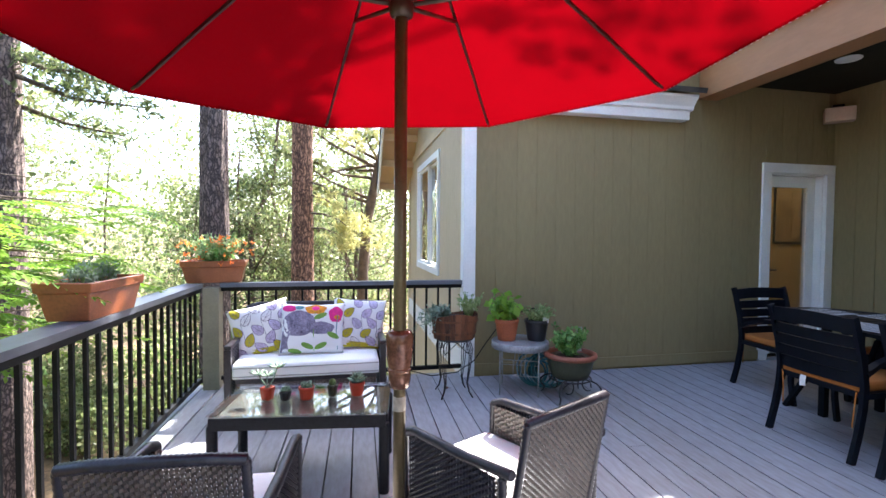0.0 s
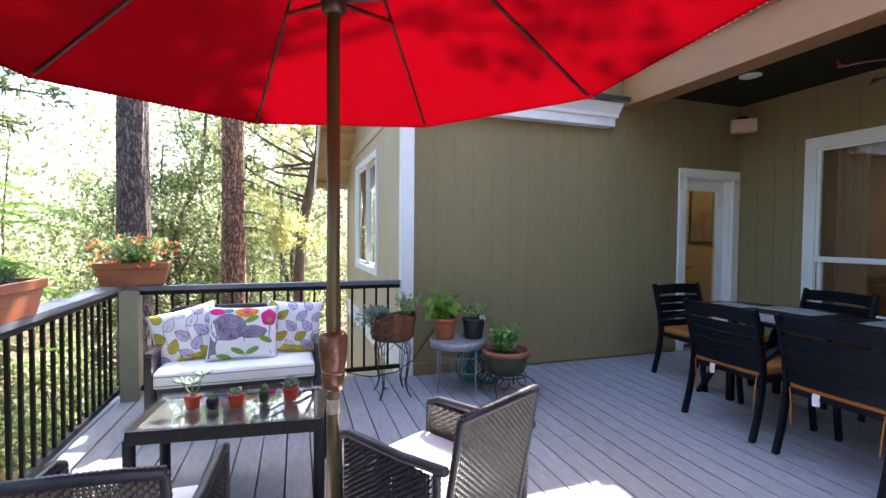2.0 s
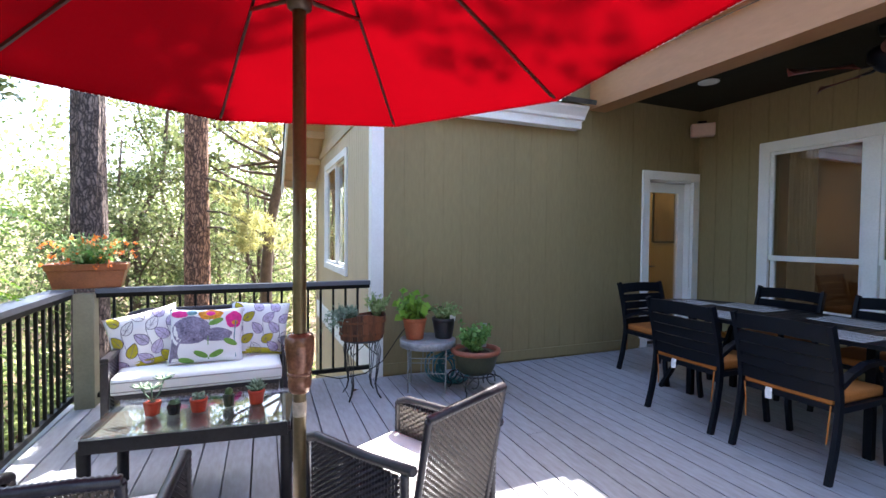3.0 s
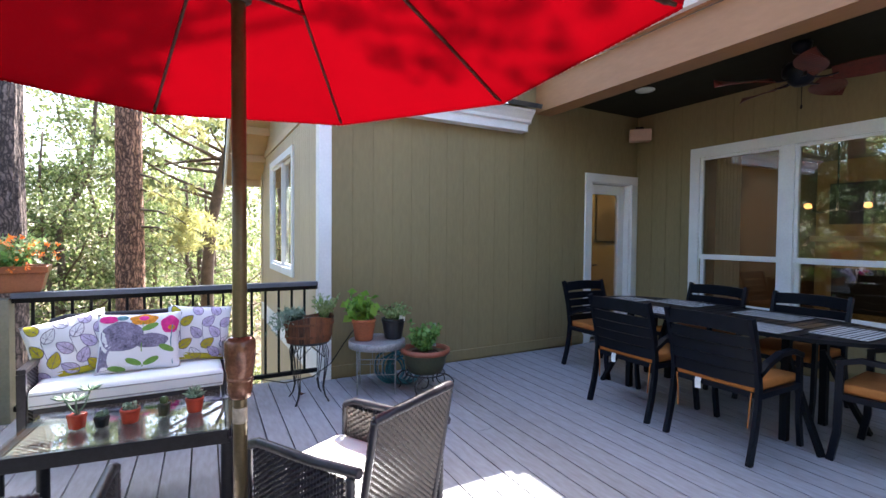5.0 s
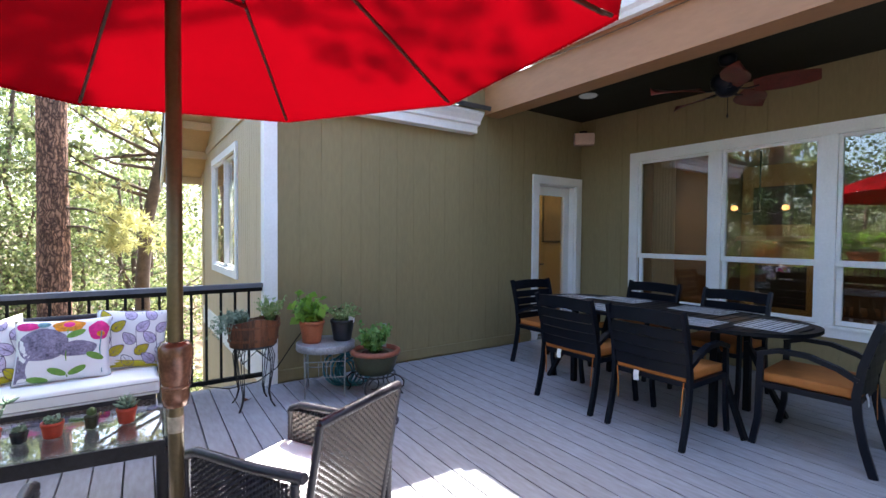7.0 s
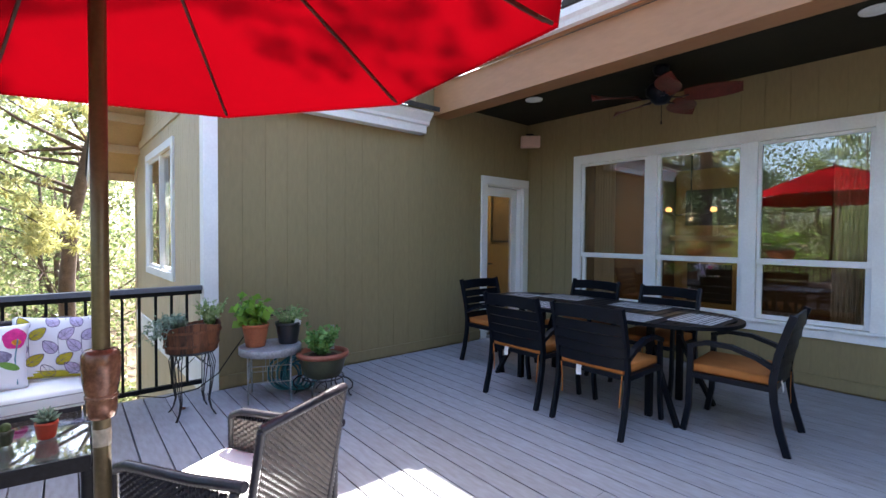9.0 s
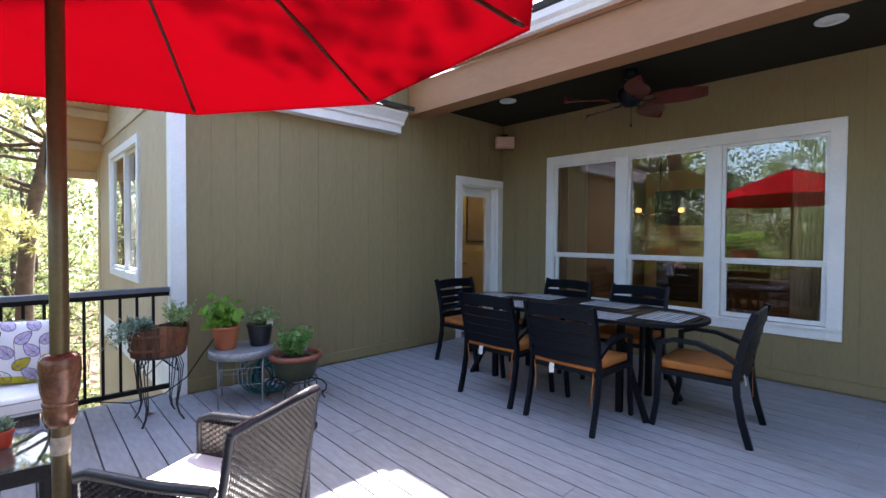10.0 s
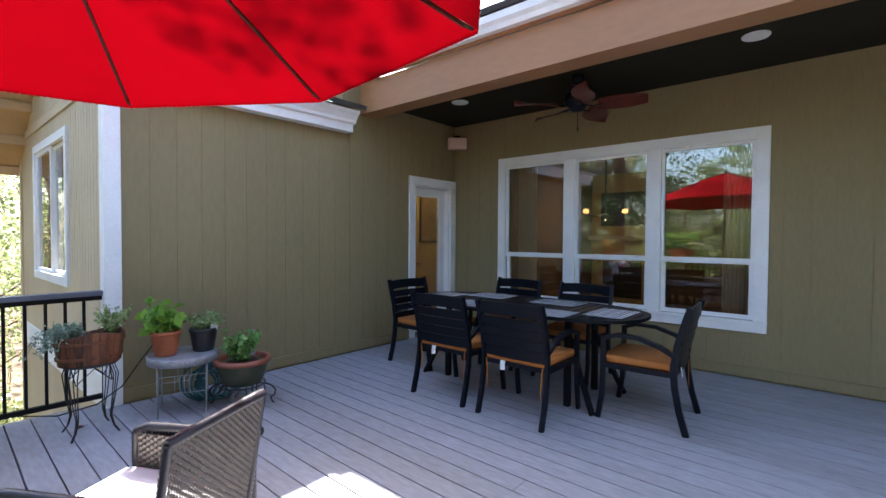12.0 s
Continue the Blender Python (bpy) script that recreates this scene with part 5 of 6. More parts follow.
# ================= pillows =================
def pillow(label, at, w, h, design):
    c = thing("throw_pillow", label, "pillow", "pillows on the sofa", at=at)
    def surf(u, v, lift=0.0):
        """The front of the pillow, facing -y; u, v from -1 to 1."""
        e = max(0.0, (1 - abs(u) ** 2.6)) * max(0.0, (1 - abs(v) ** 2.6))
        pin = 1 - 0.07 * (1 - abs(v) ** 2) * (abs(u) ** 3)
        pin2 = 1 - 0.07 * (1 - abs(u) ** 2) * (abs(v) ** 3)
        wr = 0.006 * math.sin(5 * u + 3 * v) * e
        return Vector((u * w / 2 * pin, -(0.075 * e ** 0.5 + wr + lift), v * h / 2 * pin2))
    bm = B()
    n = 18
    for sgn in (1, -1):
        g = [[bm.verts.new(surf(-1 + 2 * i / n, -1 + 2 * j / n) * 1.0) for i in range(n + 1)] for j in range(n + 1)]
        if sgn < 0:
            for r in g:
                for q in r:
                    q.co.y *= -0.8
        for j in range(n):
            for i in range(n):
                bm.faces.new((g[j][i], g[j][i + 1], g[j + 1][i + 1], g[j + 1][i])).smooth = True
    bmesh.ops.remove_doubles(bm, verts=bm.verts, dist=0.0005)
    body = part("cover", bm, M_PCLOTH, c)
    def patch(name, outline, material, lift):
        """A printed shape: a filled outline lying on the cloth."""
        b2 = B()
        cu = sum(p[0] for p in outline) / len(outline)
        cv = sum(p[1] for p in outline) / len(outline)
        rings = []
        for f in (1.0, 0.66, 0.33):
            rings.append([b2.verts.new(surf(max(-1, min(1, cu + (p[0] - cu) * f)), max(-1, min(1, cv + (p[1] - cv) * f)), lift)) for p in outline])
        mid = b2.verts.new(surf(cu, cv, lift))
        k = len(outline)
        for r0, r1 in zip(rings, rings[1:]):
            for i in range(k):
                b2.faces.new((r0[i], r0[(i + 1) % k], r1[(i + 1) % k], r1[i])).smooth = True
        for i in range(k):
            b2.faces.new((rings[-1][i], rings[-1][(i + 1) % k], mid)).smooth = True
        part(name, b2, material, body)
    def line(name, pts_, material, rad=0.0016, lift=0.002):
        part(name, tube(B(), [surf(max(-1, min(1, p[0])), max(-1, min(1, p[1])), lift) for p in pts_], rad, 5), material, body)
    def leafline(u, v, a, ln, wd, fill):
        pts_ = []
        for k in range(16):
            t = 2 * math.pi * k / 16
            x = ln * math.cos(t)
            y = wd * math.sin(t) * (1 - 0.35 * math.cos(t)) * (abs(math.sin(t)) ** 0.3)
            pts_.append((u + x * math.cos(a) - y * math.sin(a), v + (x * math.sin(a) + y * math.cos(a)) * w / h))
        if fill:
            patch("printed_leaf", pts_, fill, 0.0015)
        line("leaf_outline", pts_ + pts_[:1], M_PINK, 0.0019, 0.0026)
        line("leaf_vein", [pts_[0], (u, v), pts_[8]], M_PINK, 0.0014, 0.0026)
        for e in (3, 5, 11, 13):
            line("leaf_vein", [(u + (pts_[e][0] - u) * 0.9, v + (pts_[e][1] - v) * 0.9), (u - 0.12 * math.cos(a) * ln * 4, v - 0.12 * math.sin(a) * ln * 4)], M_PINK, 0.0008, 0.0024)
    design(patch, line, leafline)
    return c


M_PCLOTH = mat("white_printed_cotton", (0.80, 0.78, 0.80), 0.9, var=0.03, scale=5, fine=400, bump=0.15)
M_PINK = mat("purple_grey_print", (0.13, 0.10, 0.17), 0.9)
M_PLIL = mat("lilac_print", (0.58, 0.50, 0.70), 0.9, var=0.15, scale=20)
M_PYEL = mat("mustard_print", (0.50, 0.42, 0.02), 0.9, var=0.15, scale=20)
M_PGRN = mat("green_print", (0.17, 0.33, 0.06), 0.9, var=0.15, scale=20)
M_PGRY = mat("grey_lilac_scribble_print", (0.24, 0.21, 0.30), 0.9, var=0.5, scale=22, fine=90, dark=(0.07, 0.06, 0.10))
M_PPNK = mat("magenta_print", (0.72, 0.03, 0.24), 0.9, var=0.15, scale=20)
M_PORG = mat("orange_print", (0.72, 0.27, 0.02), 0.9, var=0.25, scale=30)
M_PTEA = mat("teal_print", (0.15, 0.30, 0.34), 0.9, var=0.25, scale=30)


def leaf_design(seed):
    r = random.Random(seed)
    def draw(patch, line, leafline):
        patch("printed_band", [(-0.97, -0.97), (-0.3, -0.98), (0.4, -0.98), (0.97, -0.97), (0.97, -0.70), (0.4, -0.76), (-0.3, -0.72), (-0.97, -0.74)], M_PYEL, 0.0009)
        for s in (-0.55, 0.12, 0.68):
            line("stem_line", [(s - 0.05, -0.9), (s + 0.05, -0.3), (s - 0.02, 0.3), (s + 0.12, 0.92)], M_PINK)
            for k in range(5):
                v = -0.72 + 0.38 * k + r.uniform(-0.05, 0.05)
                side = 1 if k % 2 else -1
                fill = M_PYEL if r.random() < 0.28 else (M_PLIL if r.random() < 0.75 else None)
                u = s + side * 0.19
                if abs(u) < 0.88:
                    leafline(u, v, radians(90 - side * (38 + r.uniform(-12, 12))), 0.235, 0.15, fill)
    return draw


def circle(u, v, a, b, n=18, wob=0.0):
    return [(u + a * (1 + wob * math.sin(5 * t)) * math.cos(t), v + b * (1 + wob * math.sin(5 * t)) * math.sin(t)) for t in [2 * math.pi * k / n for k in range(n)]]


def flower_design(patch, line, leafline):
    patch("grey_shape", circle(-0.42, 0.18, 0.52, 0.50, 22, 0.03), M_PGRY, 0.0012)
    patch("grey_shape", circle(0.28, -0.02, 0.42, 0.24, 20, 0.04), M_PGRY, 0.0016)
    patch("grey_shape", [(-0.95, -0.1), (-0.62, -0.1), (-0.66, -0.9), (-0.95, -0.92)], M_PGRY, 0.0014)
    line("stem_line", [(0.08, -0.9), (0.05, -0.2), (0.08, 0.6)], M_PGRN, 0.004)
    line("stem_line", [(0.80, -0.85), (0.76, -0.1), (0.80, 0.5)], M_PTEA, 0.004)
    for u, v, a in ((-0.12, -0.7, 145), (0.28, -0.7, 35), (-0.5, -0.9, 160), (0.25, 0.45, 30), (0.66, -0.3, 150)):
        pts_ = circle(0, 0, 0.22, 0.10, 14)
        ca, sa = math.cos(radians(a)), math.sin(radians(a))
        patch("printed_leaf", [(u + x * ca - y * sa, v + x * sa + y * ca) for x, y in pts_], M_PGRN, 0.0022)
    patch("printed_flower", circle(0.10, 0.74, 0.33, 0.22, 20, 0.08), M_PORG, 0.002)
    patch("flower_heart", circle(0.10, 0.78, 0.12, 0.10), M_PPNK, 0.003)
    patch("printed_flower", circle(0.74, 0.52, 0.24, 0.32, 18, 0.06), M_PPNK, 0.002)
    patch("flower_heart", circle(0.78, 0.40, 0.10, 0.09), M_PORG, 0.003)
    patch("printed_flower", circle(-0.72, 0.78, 0.24, 0.14), M_PPNK, 0.0022)
    patch("flower_heart", circle(-0.40, 0.82, 0.14, 0.10), M_PTEA, 0.003)


pillow("white pillow with purple leaf outlines and mustard leaves", pose(-0.575, 3.96, 0.585, -16, -13, 3), 0.46, 0.41, leaf_design(3))
pillow("white pillow with leaf outlines and a mustard band", pose(0.175, 3.98, 0.605, -16, 4, -4), 0.43, 0.41, leaf_design(8))
pillow("white pillow with grey shape, orange and pink flowers", pose(-0.18, 3.86, 0.60, -18, 1, 0), 0.49, 0.40, flower_design)


# ================= ground and woods =================
def ground_z(x, y):
    d = math.hypot(x - 1, y - 2)
    return -3.3 + 0.018 * max(0, d - 8) * min(1.0, d / 20) + 0.25 * noise.noise((x * 0.15, y * 0.15, 0))


bm = B()
NR, NA = 26, 48
rings = []
for i in range(NR):
    r = 0.5 + 900 * (i / (NR - 1)) ** 3.2
    rings.append([bm.verts.new((1 + r * math.cos(2 * math.pi * k / NA), 2 + r * math.sin(2 * math.pi * k / NA), min(2.0, ground_z(1 + r * math.cos(2 * math.pi * k / NA), 2 + r * math.sin(2 * math.pi * k / NA))))) for k in range(NA)])
for a, b in zip(rings, rings[1:]):
    for k in range(NA):
        bm.faces.new((a[k], a[(k + 1) % NA], b[(k + 1) % NA], b[k])).smooth = True
bm.faces.new(rings[0])
tagged(part("ground", bm, M_GROUND), "brown leaf-littered forest ground below the deck", "ground", kind="structure")


def trunk_mesh(r0, r1, h, seed, lean=(0, 0), bark=True):
    """A tapered trunk whose bark stands out in long plates."""
    bm = B()
    nz, seg = 64, 40
    rings = []
    for j in range(nz + 1):
        f = j / nz
        r = r0 + (r1 - r0) * f
        ring = []
        for k in range(seg):
            a = 2 * math.pi * k / seg
            n1 = noise.noise((math.cos(a) * 3.5 + seed, math.sin(a) * 3.5, f * h * 1.1)) + 0.6 * noise.noise((math.cos(a) * 8 + seed, math.sin(a) * 8, f * h * 2.8))
            rr = r * (1 + (0.13 * max(-0.5, min(0.3, n1)) if bark else 0.05 * n1))
            ring.append(bm.verts.new((rr * math.cos(a) + lean[0] * f, rr * math.sin(a) + lean[1] * f, f * h)))
        rings.append(ring)
    for a, b in zip(rings, rings[1:]):
        for k in range(seg):
            bm.faces.new((a[k], a[(k + 1) % seg], b[(k + 1) % seg], b[k]))
    return bm


def pine(x, y, r, h, material, seed, label, crown_from=7.0):
    g = np.random.default_rng(seed)
    z = ground_z(x, y) - 0.1
    t = thing("pine_tree", label, "tree", at=pose(x, y, z))
    part("trunk", trunk_mesh(r * 1.12, r * 0.55, h, seed * 3.1), material, t)
    pts = []
    for k in range(26):
        zz = crown_from + (h - crown_from) * g.uniform(0, 1)
        a = g.uniform(0, 6.28)
        ln = g.uniform(1.2, 2.8) * (1.15 - (zz - crown_from) / (h - crown_from + 1) * 0.7)
        tip = np.array([ln * math.cos(a), ln * math.sin(a), zz - 0.25 * ln])
        part("limb", tube(B(), [(0, 0, zz), tip * np.array([0.5, 0.5, 1]) + np.array([0, 0, 0.12]), tip], [0.05, 0.03, 0.01], 5), M_TWIG, t)
        for j in range(24):
            f = g.uniform(0.3, 1.05)
            c = np.array([tip[0] * f, tip[1] * f, zz + (tip[2] - zz) * f])
            pts.append(ball(g, 16, c, 0.26, 0.6))
    leaves("crown", np.concatenate(pts), 0.032, L_PINE, t, g, 0.1, 5.5)
    return t


def broadleaf(x, y, h, spread, material, seed, leaf=0.12, n=2600, trunk=0.09, low=0.15, name="tree", label="slender yellow-green broadleaf tree"):
    g = np.random.default_rng(seed)
    z = ground_z(x, y) - 0.1
    t = thing(name, label, "tree", at=pose(x, y, z))
    lean = g.normal(size=2) * h * 0.06
    top = np.array([lean[0], lean[1], h])
    path = [np.array([0, 0, 0.0])]
    for k in range(1, 7):
        path.append(top * (k / 6) + np.append(g.normal(size=2) * 0.12, 0))
    part("trunk", tube(B(), path, [trunk * (1.15 - k / 6) + 0.012 for k in range(7)], 8), M_TWIG, t)
    ends = []
    for k in range(18):
        f = low + (1 - low) * (k + g.uniform()) / 18
        i = min(5, int(f * 6))
        p = path[i] + (path[i + 1] - path[i]) * (f * 6 - i)
        a = g.uniform(0, 6.28)
        ln = spread * g.uniform(0.4, 1.0) * (1.1 - 0.55 * f)
        q = p + np.array([math.cos(a) * ln, math.sin(a) * ln, ln * g.uniform(0.15, 0.8)])
        m1 = (p + q) / 2 + g.normal(size=3) * 0.1 * ln
        bm = B()
        tube(bm, [p, m1, q], [trunk * 0.35 * (1.1 - f), trunk * 0.2 * (1.1 - f) + 0.006, 0.005], 5)
        ends += [q, m1, (q + m1) / 2]
        for j in range(3):
            e = m1 + (q - m1) * g.uniform(0, 1) + g.normal(size=3) * 0.3 * ln
            tube(bm, [m1 + (q - m1) * 0.3, (m1 + e) / 2 + g.normal(size=3) * 0.06, e], [0.012, 0.008, 0.003], 4)
            ends.append(e)
        part("limb", bm, M_TWIG, t)
    per = max(3, n // len(ends))
    pts = np.concatenate([ball(g, max(2, int(per * g.uniform(0.2, 1.8))), e, spread * g.uniform(0.12, 0.30), 0.6) for e in ends])
    leaves("crown", pts, leaf, material, t, g, 0.3, 1.4)
    return t


def shrub(x, y, r, h, material, seed, n=2200, leaf=0.09):
    g = np.random.default_rng(seed)
    z = ground_z(x, y) - 0.1
    t = thing("shrub", "dense green shrub on the slope below the deck", "shrub", "shrubs", at=pose(x, y, z))
    bm = B()
    cs = []
    for k in range(14):
        a = g.uniform(0, 6.28)
        rr = r * g.uniform(0, 1) ** 0.6
        q = np.array([rr * math.cos(a), rr * math.sin(a), h * g.uniform(0.25, 1.0) * (1 - 0.35 * (rr / r) ** 2)])
        tube(bm, [(0, 0, 0), q * np.array([0.4, 0.4, 0.6]), q], [0.03, 0.018, 0.006], 5)
        cs.append(q)
    part("stems", bm, M_TWIG, t)
    pts = np.concatenate([ball(g, n // 14, q, r * g.uniform(0.28, 0.5), 0.75) for q in cs])
    leaves("foliage", pts, leaf, material, t, g, 0.2, 1.4)
    return t


pine(-5.14, 8.5, 0.29, 19, M_BARKG, 1, "large grey-brown pine close to the deck", 4.8)
pine(-2.18, 8.80, 0.24, 18, M_BARKG, 2, "straight grey-brown pine trunk beyond the rail corner", 12.0)
red_pine = pine(-0.80, 9.75, 0.215, 18, M_BARK, 3, "straight reddish pine trunk with plated bark", 11.5)
# low drooping boughs of that pine, with tufts of pale needles
gb = np.random.default_rng(31)
base = red_pine.matrix_world.translation
for z0, reach, drop, side in ((2.35, 0.75, 0.75, 0.0), (2.1, 0.95, 0.80, 0.25), (1.75, 1.05, 0.55, -0.15), (1.45, 0.85, 0.30, 0.1), (3.6, 1.1, 0.7, 0.1), (3.9, 1.3, 0.5, -0.2)):
    o = Vector((-0.62, 9.62, z0)) - base
    k1 = o + Vector((reach * 0.5, -0.25 + side, -drop * 0.25))
    k2 = o + Vector((reach, -0.45 + side * 2, -drop))
    bough = part("bough", tube(B(), [o, o.lerp(k1, 0.5) + Vector((0, 0, 0.04)), k1, k1.lerp(k2, 0.6) + Vector((0, 0, 0.02)), k2], [0.022, 0.018, 0.014, 0.010, 0.005], 6), M_TWIG, red_pine)
    tips = []
    for j in range(13):
        f = gb.uniform(0.15, 1.0)
        c = np.array(k1.lerp(k2, f)) + gb.normal(size=3) * np.array([0.17, 0.17, 0.09])
        tips.append(ball(gb, 46, c, 0.03, 0.8))
    leaves("needles", np.concatenate(tips), 0.017, L_YPINE, bough, gb, 0.25, 8.0, label="pale yellow-green needle tufts")

R = random.Random(11)
GR = np.random.default_rng(77)
# a young maple reaching over the rail
maple = thing("maple_sapling", "bright green maple branches reaching over the rail", "tree", at=pose(-2.45, 3.3, ground_z(-2.45, 3.3) - 0.1))
mz = -ground_z(-2.45, 3.3) + 0.1
part("trunk", tube(B(), [(0, 0, 0), (-0.1, 0.05, 2.2), (0.0, 0.0, mz + 0.6), (0.05, 0.05, mz + 1.3)], [0.05, 0.04, 0.025, 0.01], 8), M_TWIG, maple)
gm = np.random.default_rng(9)
for k in range(34):
    zz = mz + gm.uniform(0.75, 1.45)
    a = gm.uniform(-1.25, 1.5) if k < 16 else gm.uniform(-1.0, 0.1)
    ln = gm.uniform(0.65, 1.3) if k < 16 else gm.uniform(0.85, 1.3)
    q = np.array([ln * math.cos(a), ln * math.sin(a), zz + gm.uniform(-0.25, 0.3)])
    part("limb", tube(B(), [(0, 0, zz - 0.2), q * np.array([0.5, 0.5, 1]) + np.array([0, 0, 0.05]), q], [0.006, 0.004, 0.002], 5), M_TWIG, maple)
    for f in np.linspace(0.4, 1.0, 5):
        o = np.array([q[0] * f, q[1] * f, zz - 0.1 + (q[2] - zz + 0.1) * f])
        b = a + gm.uniform(-1.3, 1.3)
        tipd = np.array([math.cos(b), math.sin(b), gm.uniform(-0.5, 0.1)]) * gm.uniform(0.22, 0.38)
        sd = np.array([-math.sin(b), math.cos(b), 0.0])
        fb = B()
        tube(fb, [o, o + tipd * 0.55 + np.array([0, 0, 0.02]), o + tipd], [0.003, 0.002, 0.001], 4)
        for h in range(1, 11):
            c0 = o + tipd * (h / 10) + np.array([0, 0, 0.02 * math.sin(h * 0.31)])
            for sg in (-1, 1):
                ll = 0.088 * (1.15 - 0.055 * h) * gm.uniform(0.85, 1.15)
                e1 = c0 + (sd * sg * 0.8 + tipd / np.linalg.norm(tipd) * 0.55) * ll + np.array([0, 0, -0.014])
                wv = tipd / np.linalg.norm(tipd) * ll * 0.23
                mid = (c0 + e1) / 2
                fb.faces.new([fb.verts.new(p) for p in (c0, mid + wv + np.array([0, 0, 0.004]), e1, mid - wv + np.array([0, 0, 0.004]))])
        tagged(part("frond", fb, L_MAPLE, maple), kind="stuff")

# leaning bare-trunked oak near the house corner
oz = ground_z(0.45, 10.7) - 0.1
oak = thing("oak_tree", "leaning grey oak with sparse olive leaves near the house", "tree", at=pose(0, 0, 0))
opath = [(0.40, 10.8, oz), (0.42, 10.75, 0.5), (0.50, 10.6, 1.6), (0.78, 10.3, 3.0), (1.4, 9.6, 5.4), (2.3, 8.5, 8.0), (3.4, 7.0, 10.0)]
part("trunk", tube(B(), opath, [0.14, 0.12, 0.105, 0.095, 0.085, 0.065, 0.03], 12), M_TWIG, oak)
go = np.random.default_rng(12)
opts = []
for k in range(36):
    # first 22 limbs are added overhead, out of view, to dapple the umbrella
    if k < 22:
        b0, q = np.array(opath[5]) * 0.5 + np.array(opath[6]) * 0.5, np.array([3.9, 6.5, 9.9]) + go.normal(size=3) * np.array([0.85, 0.7, 0.5])
    else:
        f = go.uniform(1.9, 4.2)
        i0 = int(f)
        b0 = np.array(opath[i0]) + (np.array(opath[i0 + 1]) - np.array(opath[i0])) * (f - i0)
        q = b0 + np.array([go.uniform(-2.6, 0.2), go.uniform(-0.6, 1.6), go.uniform(-0.4, 1.6)])
    m1 = (b0 + q) / 2 + go.normal(size=3) * 0.15
    part("limb", tube(B(), [b0, m1, q], [0.04, 0.025, 0.008], 6), M_TWIG, oak)
    opts += [ball(go, 60 if k < 22 else 60, e, 0.38 if k < 22 else 0.30, 0.6) for e in (q, (q + m1) / 2)]
# unseen limbs added to keep direct sun off the west rail cap
for k in range(12):
    b0 = np.array(opath[5]) * (1 - k / 16) + np.array(opath[4]) * (k / 16)
    q = np.array([2.55, 6.3 + 0.21 * k, 8.3]) + go.normal(size=3) * np.array([0.22, 0.1, 0.3])
    part("limb", tube(B(), [b0, (b0 + q) / 2 + go.normal(size=3) * 0.1, q], [0.035, 0.02, 0.006], 6), M_TWIG, oak)
    opts.append(ball(go, 110, q, 0.36, 0.7))
leaves("crown", np.concatenate(opts), 0.085, L_OLIVE, oak, go, 0.2, 1.4)
for k in range(30):
    az = radians(R.uniform(75, 185))
    d = R.uniform(12, 30)
    x, y = 0.5 + d * math.cos(az), 2 + d * math.sin(az)
    if x > 0.9:
        x = 0.2 - R.random() * 3
    broadleaf(x, y, R.uniform(6.0, 10.5), R.uniform(1.8, 3.2), (L_BROAD, L_BROAD, L_OLIVE)[k % 3], 100 + k, 0.065, 4200, R.uniform(0.05, 0.11))
for k, (x, y) in enumerate(((0.4, 15.0), (-0.8, 17.0), (0.9, 18.5), (-2.2, 16.0), (-3.6, 15.0), (0.2, 20.0), (-5.5, 17.5))):
    broadleaf(x, y, 6.0 + 0.4 * (k % 3), 2.3, L_BROAD if k % 2 == 0 else L_OLIVE, 400 + k, 0.07, 4400, 0.07, 0.1, "tree", "leafy olive green tree beyond the house corner")
# wood to the west, low and sunlit, and taller to the south
for k in range(26):
    deg = 137 + 5.6 * k + R.uniform(-2, 2)
    az = radians(deg)
    if 150 < deg < 222:
        d, h, w = R.uniform(14, 20), R.uniform(6.5, 9.2), R.uniform(2.0, 3.0)
        m, what = (L_BROAD, L_SHRUB)[k % 2], "low green tree on the slope west of the deck"
    else:
        # mostly unseen trees, added tall and dark to hold back low sky light
        d, h, w = R.uniform(10, 14), R.uniform(9, 12), R.uniform(2.6, 3.6)
        m, what = (L_SHRUB, L_OLIVE)[k % 2], "tall dense dark green tree blocking low sky beside the deck"
    broadleaf(0.5 + d * math.cos(az), 2 + d * math.sin(az), h, w, m, 200 + k, 0.10, 6500, 0.13, 0.12, "tree", what)
pine(-8.2, 6.9, 0.24, 17, M_BARKG, 41, "tall dark pine west of the deck", 3.6)
for k in range(4):
    az = radians(190 + 22 * k)
    pine(0.5 + 9.5 * math.cos(az), 2 + 9.5 * math.sin(az), 0.22, 16, M_BARKG, 20 + k, "grey-brown pine on the slope", 4.5)
for k in range(56):
    az = radians(R.uniform(80, 285))
    d = R.uniform(5.5, 17)
    x, y = -0.3 + d * math.cos(az), 2 + d * math.sin(az)
    if (x > -2.6 and -4 < y < 6.4) or x > 0.9:
        continue
    shrub(x, y, R.uniform(0.9, 1.6), R.uniform(1.6, 3.4), (L_OLIVE, L_BROAD, L_BROAD)[k % 3], 300 + k, 3400, 0.065)
# the wood beyond
n = 170000
az = GR.uniform(radians(40), radians(300), n)
d = GR.uniform(24, 60, n)
hgt = -2.5 + 14 * GR.uniform(0, 1, n) ** 1.35
blob = np.array([noise.noise((math.cos(a) * 9, math.sin(a) * 9, z * 0.35 + dd * 0.08)) for a, z, dd in zip(az, hgt, d)])
keep = blob + 0.30 - 0.026 * np.maximum(0, hgt - 1) > 0.0
pts = np.stack([0.5 + d * np.cos(az), 2 + d * np.sin(az), hgt], 1)[keep]
# the western part gets darker leaves, to lower the light reaching the porch
west = az[keep] > radians(132)
far = leaves("far_woods", pts[~west], 0.22, L_BROAD, None, GR, 0.2, 1.3)
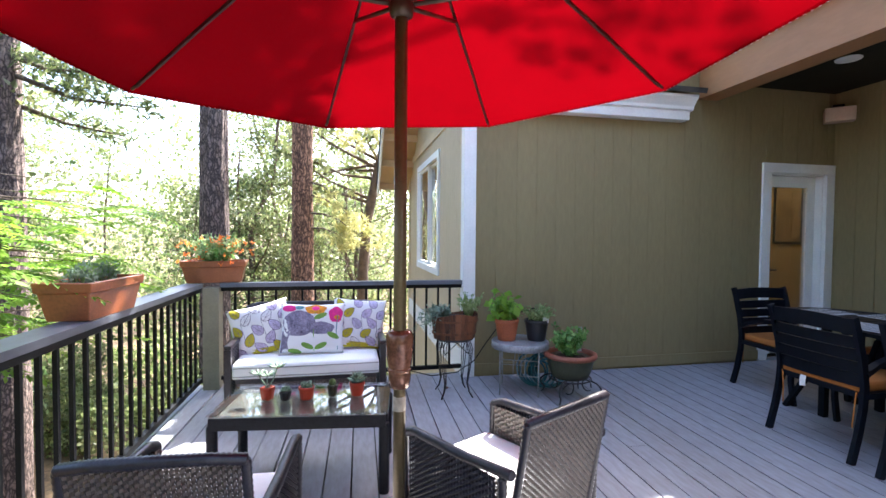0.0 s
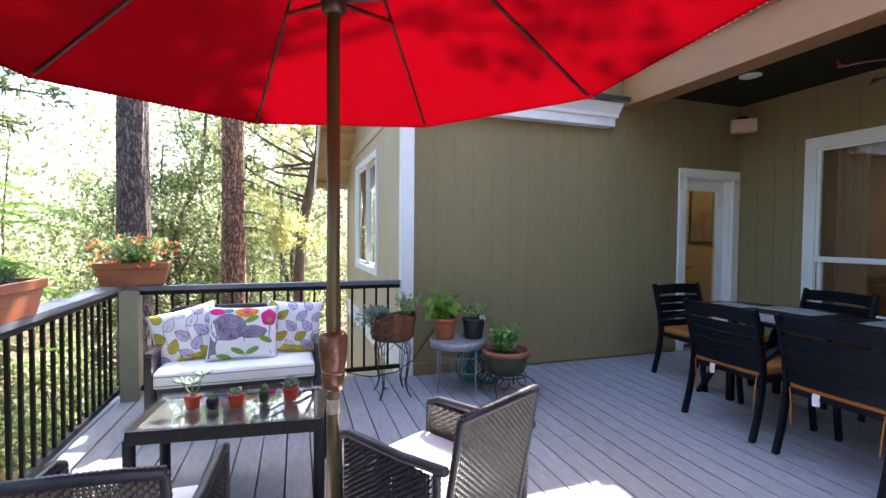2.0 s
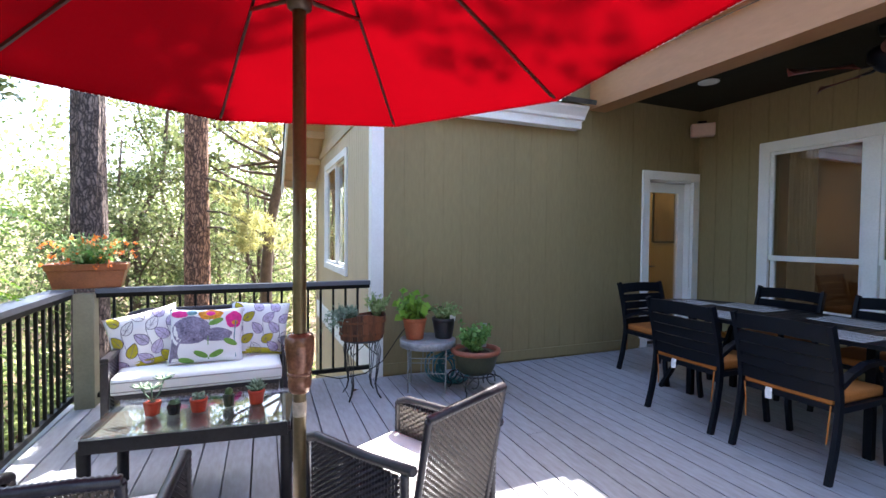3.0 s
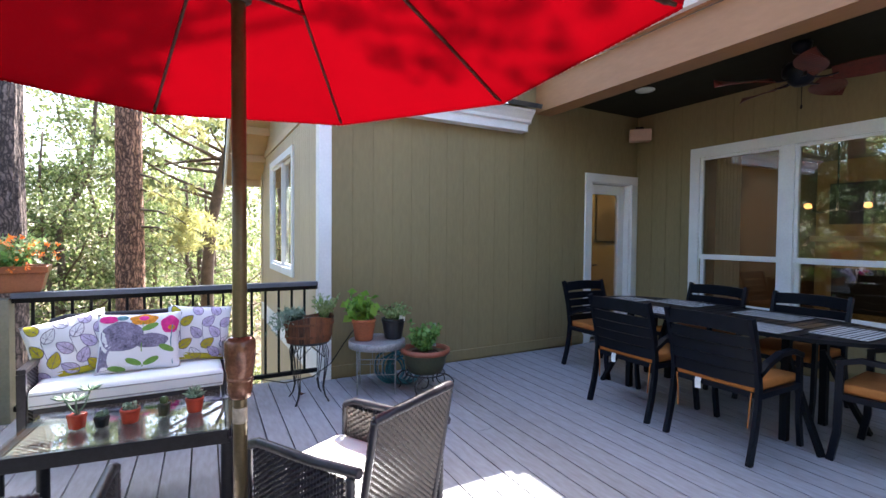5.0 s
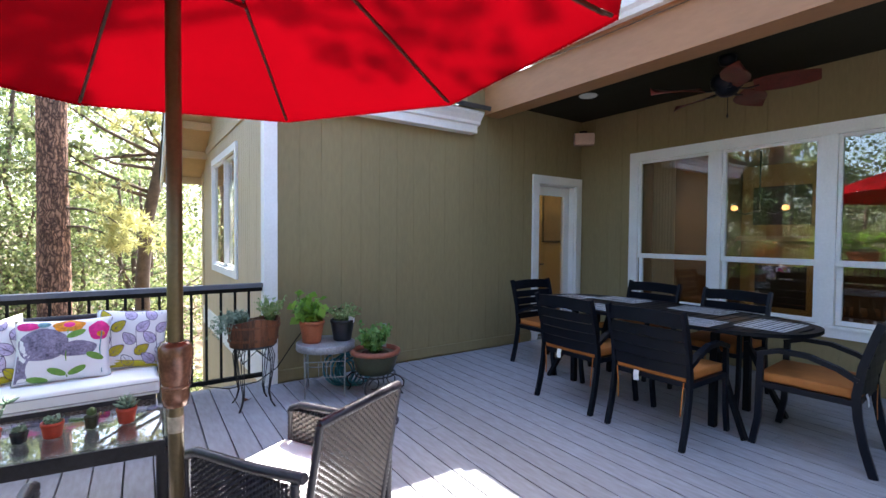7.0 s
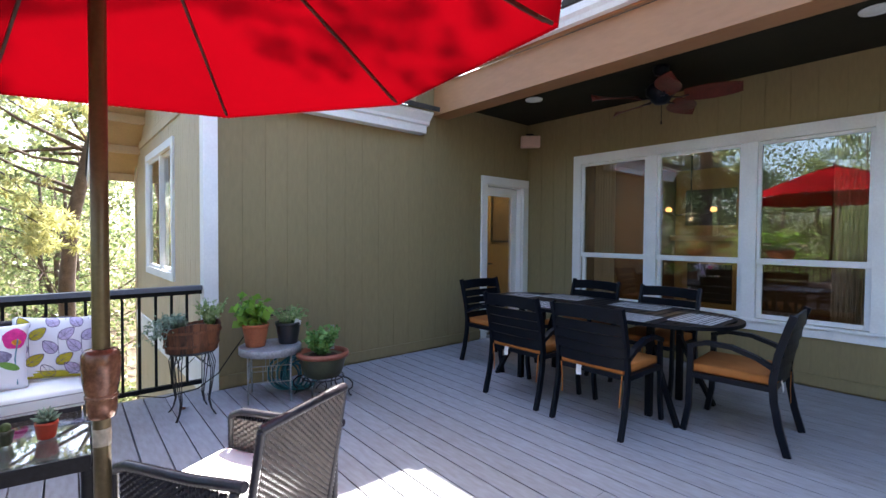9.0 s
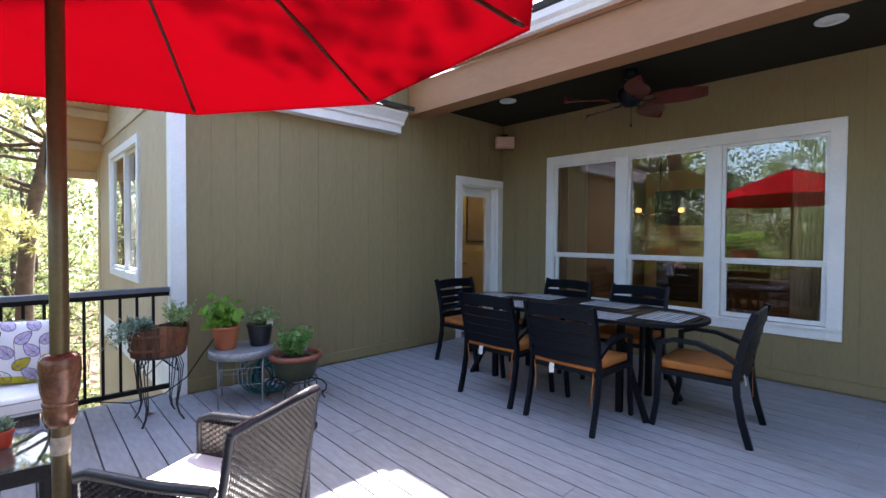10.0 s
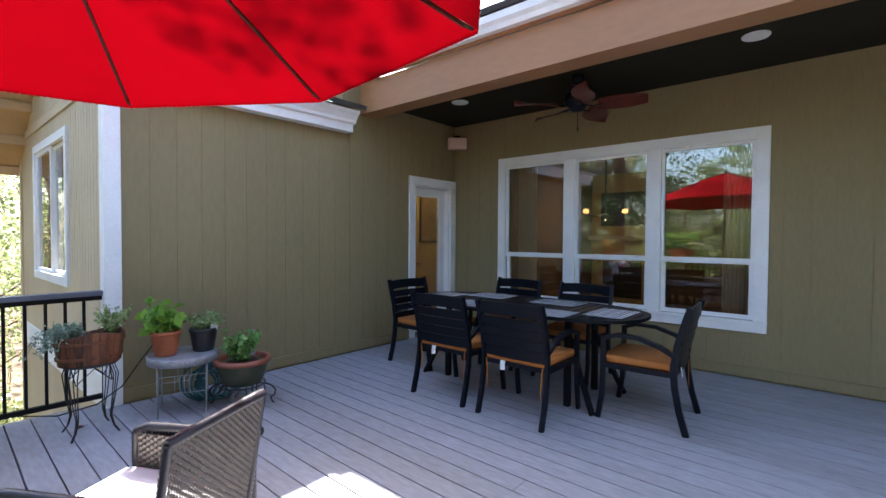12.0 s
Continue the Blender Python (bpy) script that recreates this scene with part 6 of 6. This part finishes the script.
tagged(far, "sunlit yellow-green woods in the distance", "woods", kind="stuff")
dark = leaves("west_woods", pts[west], 0.22, L_SHRUB, None, GR, 0.2, 1.3)
tagged(dark, "western woods, leaves darkened to dim the porch", "woods", kind="stuff")


# ================= the deck boards, one by one =================
PITCH, GAP, SKEW, X0, Y0 = 0.144, 0.0085, 0.026, 0.843, 3.16
CUTS = (1.35, -0.9, 2.75, 0.35, -1.7)


def clip(poly, axis, limit, keep):
    """The part of a flat outline on one side of a line; keep: 1 above the limit, -1 below it."""
    out = []
    for p, q in zip(poly, poly[1:] + poly[:1]):
        a, b = keep * (p[axis] - limit), keep * (q[axis] - limit)
        if a >= 0:
            out.append(p)
        if a * b < 0:
            f = a / (a - b)
            out.append((p[0] + (q[0] - p[0]) * f, p[1] + (q[1] - p[1]) * f))
    return out


def deck_board(x, a, b):
    """One board between two skewed joints, from y = a to y = b, its long edges eased."""
    lo, hi = x + GAP / 2, x + PITCH - GAP / 2
    poly = [(lo + SKEW * (a - Y0), a), (hi + SKEW * (a - Y0), a), (hi + SKEW * (b - Y0), b), (lo + SKEW * (b - Y0), b)]
    poly = clip(clip(poly, 0, DECK[0] + 0.004, 1), 0, DECK[1] - 0.003, -1)
    if len(poly) < 3 or max(p[0] for p in poly) - min(p[0] for p in poly) < 0.012:
        return
    bm = B()
    cx, cy = sum(p[0] for p in poly) / len(poly), sum(p[1] for p in poly) / len(poly)
    ease = [(u + math.copysign(min(0.0025, abs(cx - u)), cx - u), v) for u, v in poly]
    rings = [[bm.verts.new((u, v, z)) for u, v in ring] for ring, z in ((poly, -0.032), (poly, -0.0025), (ease, 0.0))]
    k = len(poly)
    for p, q in zip(rings, rings[1:]):
        for i in range(k):
            bm.faces.new((p[i], p[(i + 1) % k], q[(i + 1) % k], q[i]))
    bm.faces.new(rings[-1])
    part("deck_board", bm, M_DECK, floor)


for i in range(-15, 34):
    x = X0 + PITCH * i
    y1 = DECK[3] if x + 0.1 < 1.15 else DOOR_Y - 0.022
    ys = [DECK[2], CUTS[i % 5], y1] if i % 3 else [DECK[2], y1]
    for a, b in zip(ys, ys[1:]):
        deck_board(x, a + 0.0015, b - 0.0015)
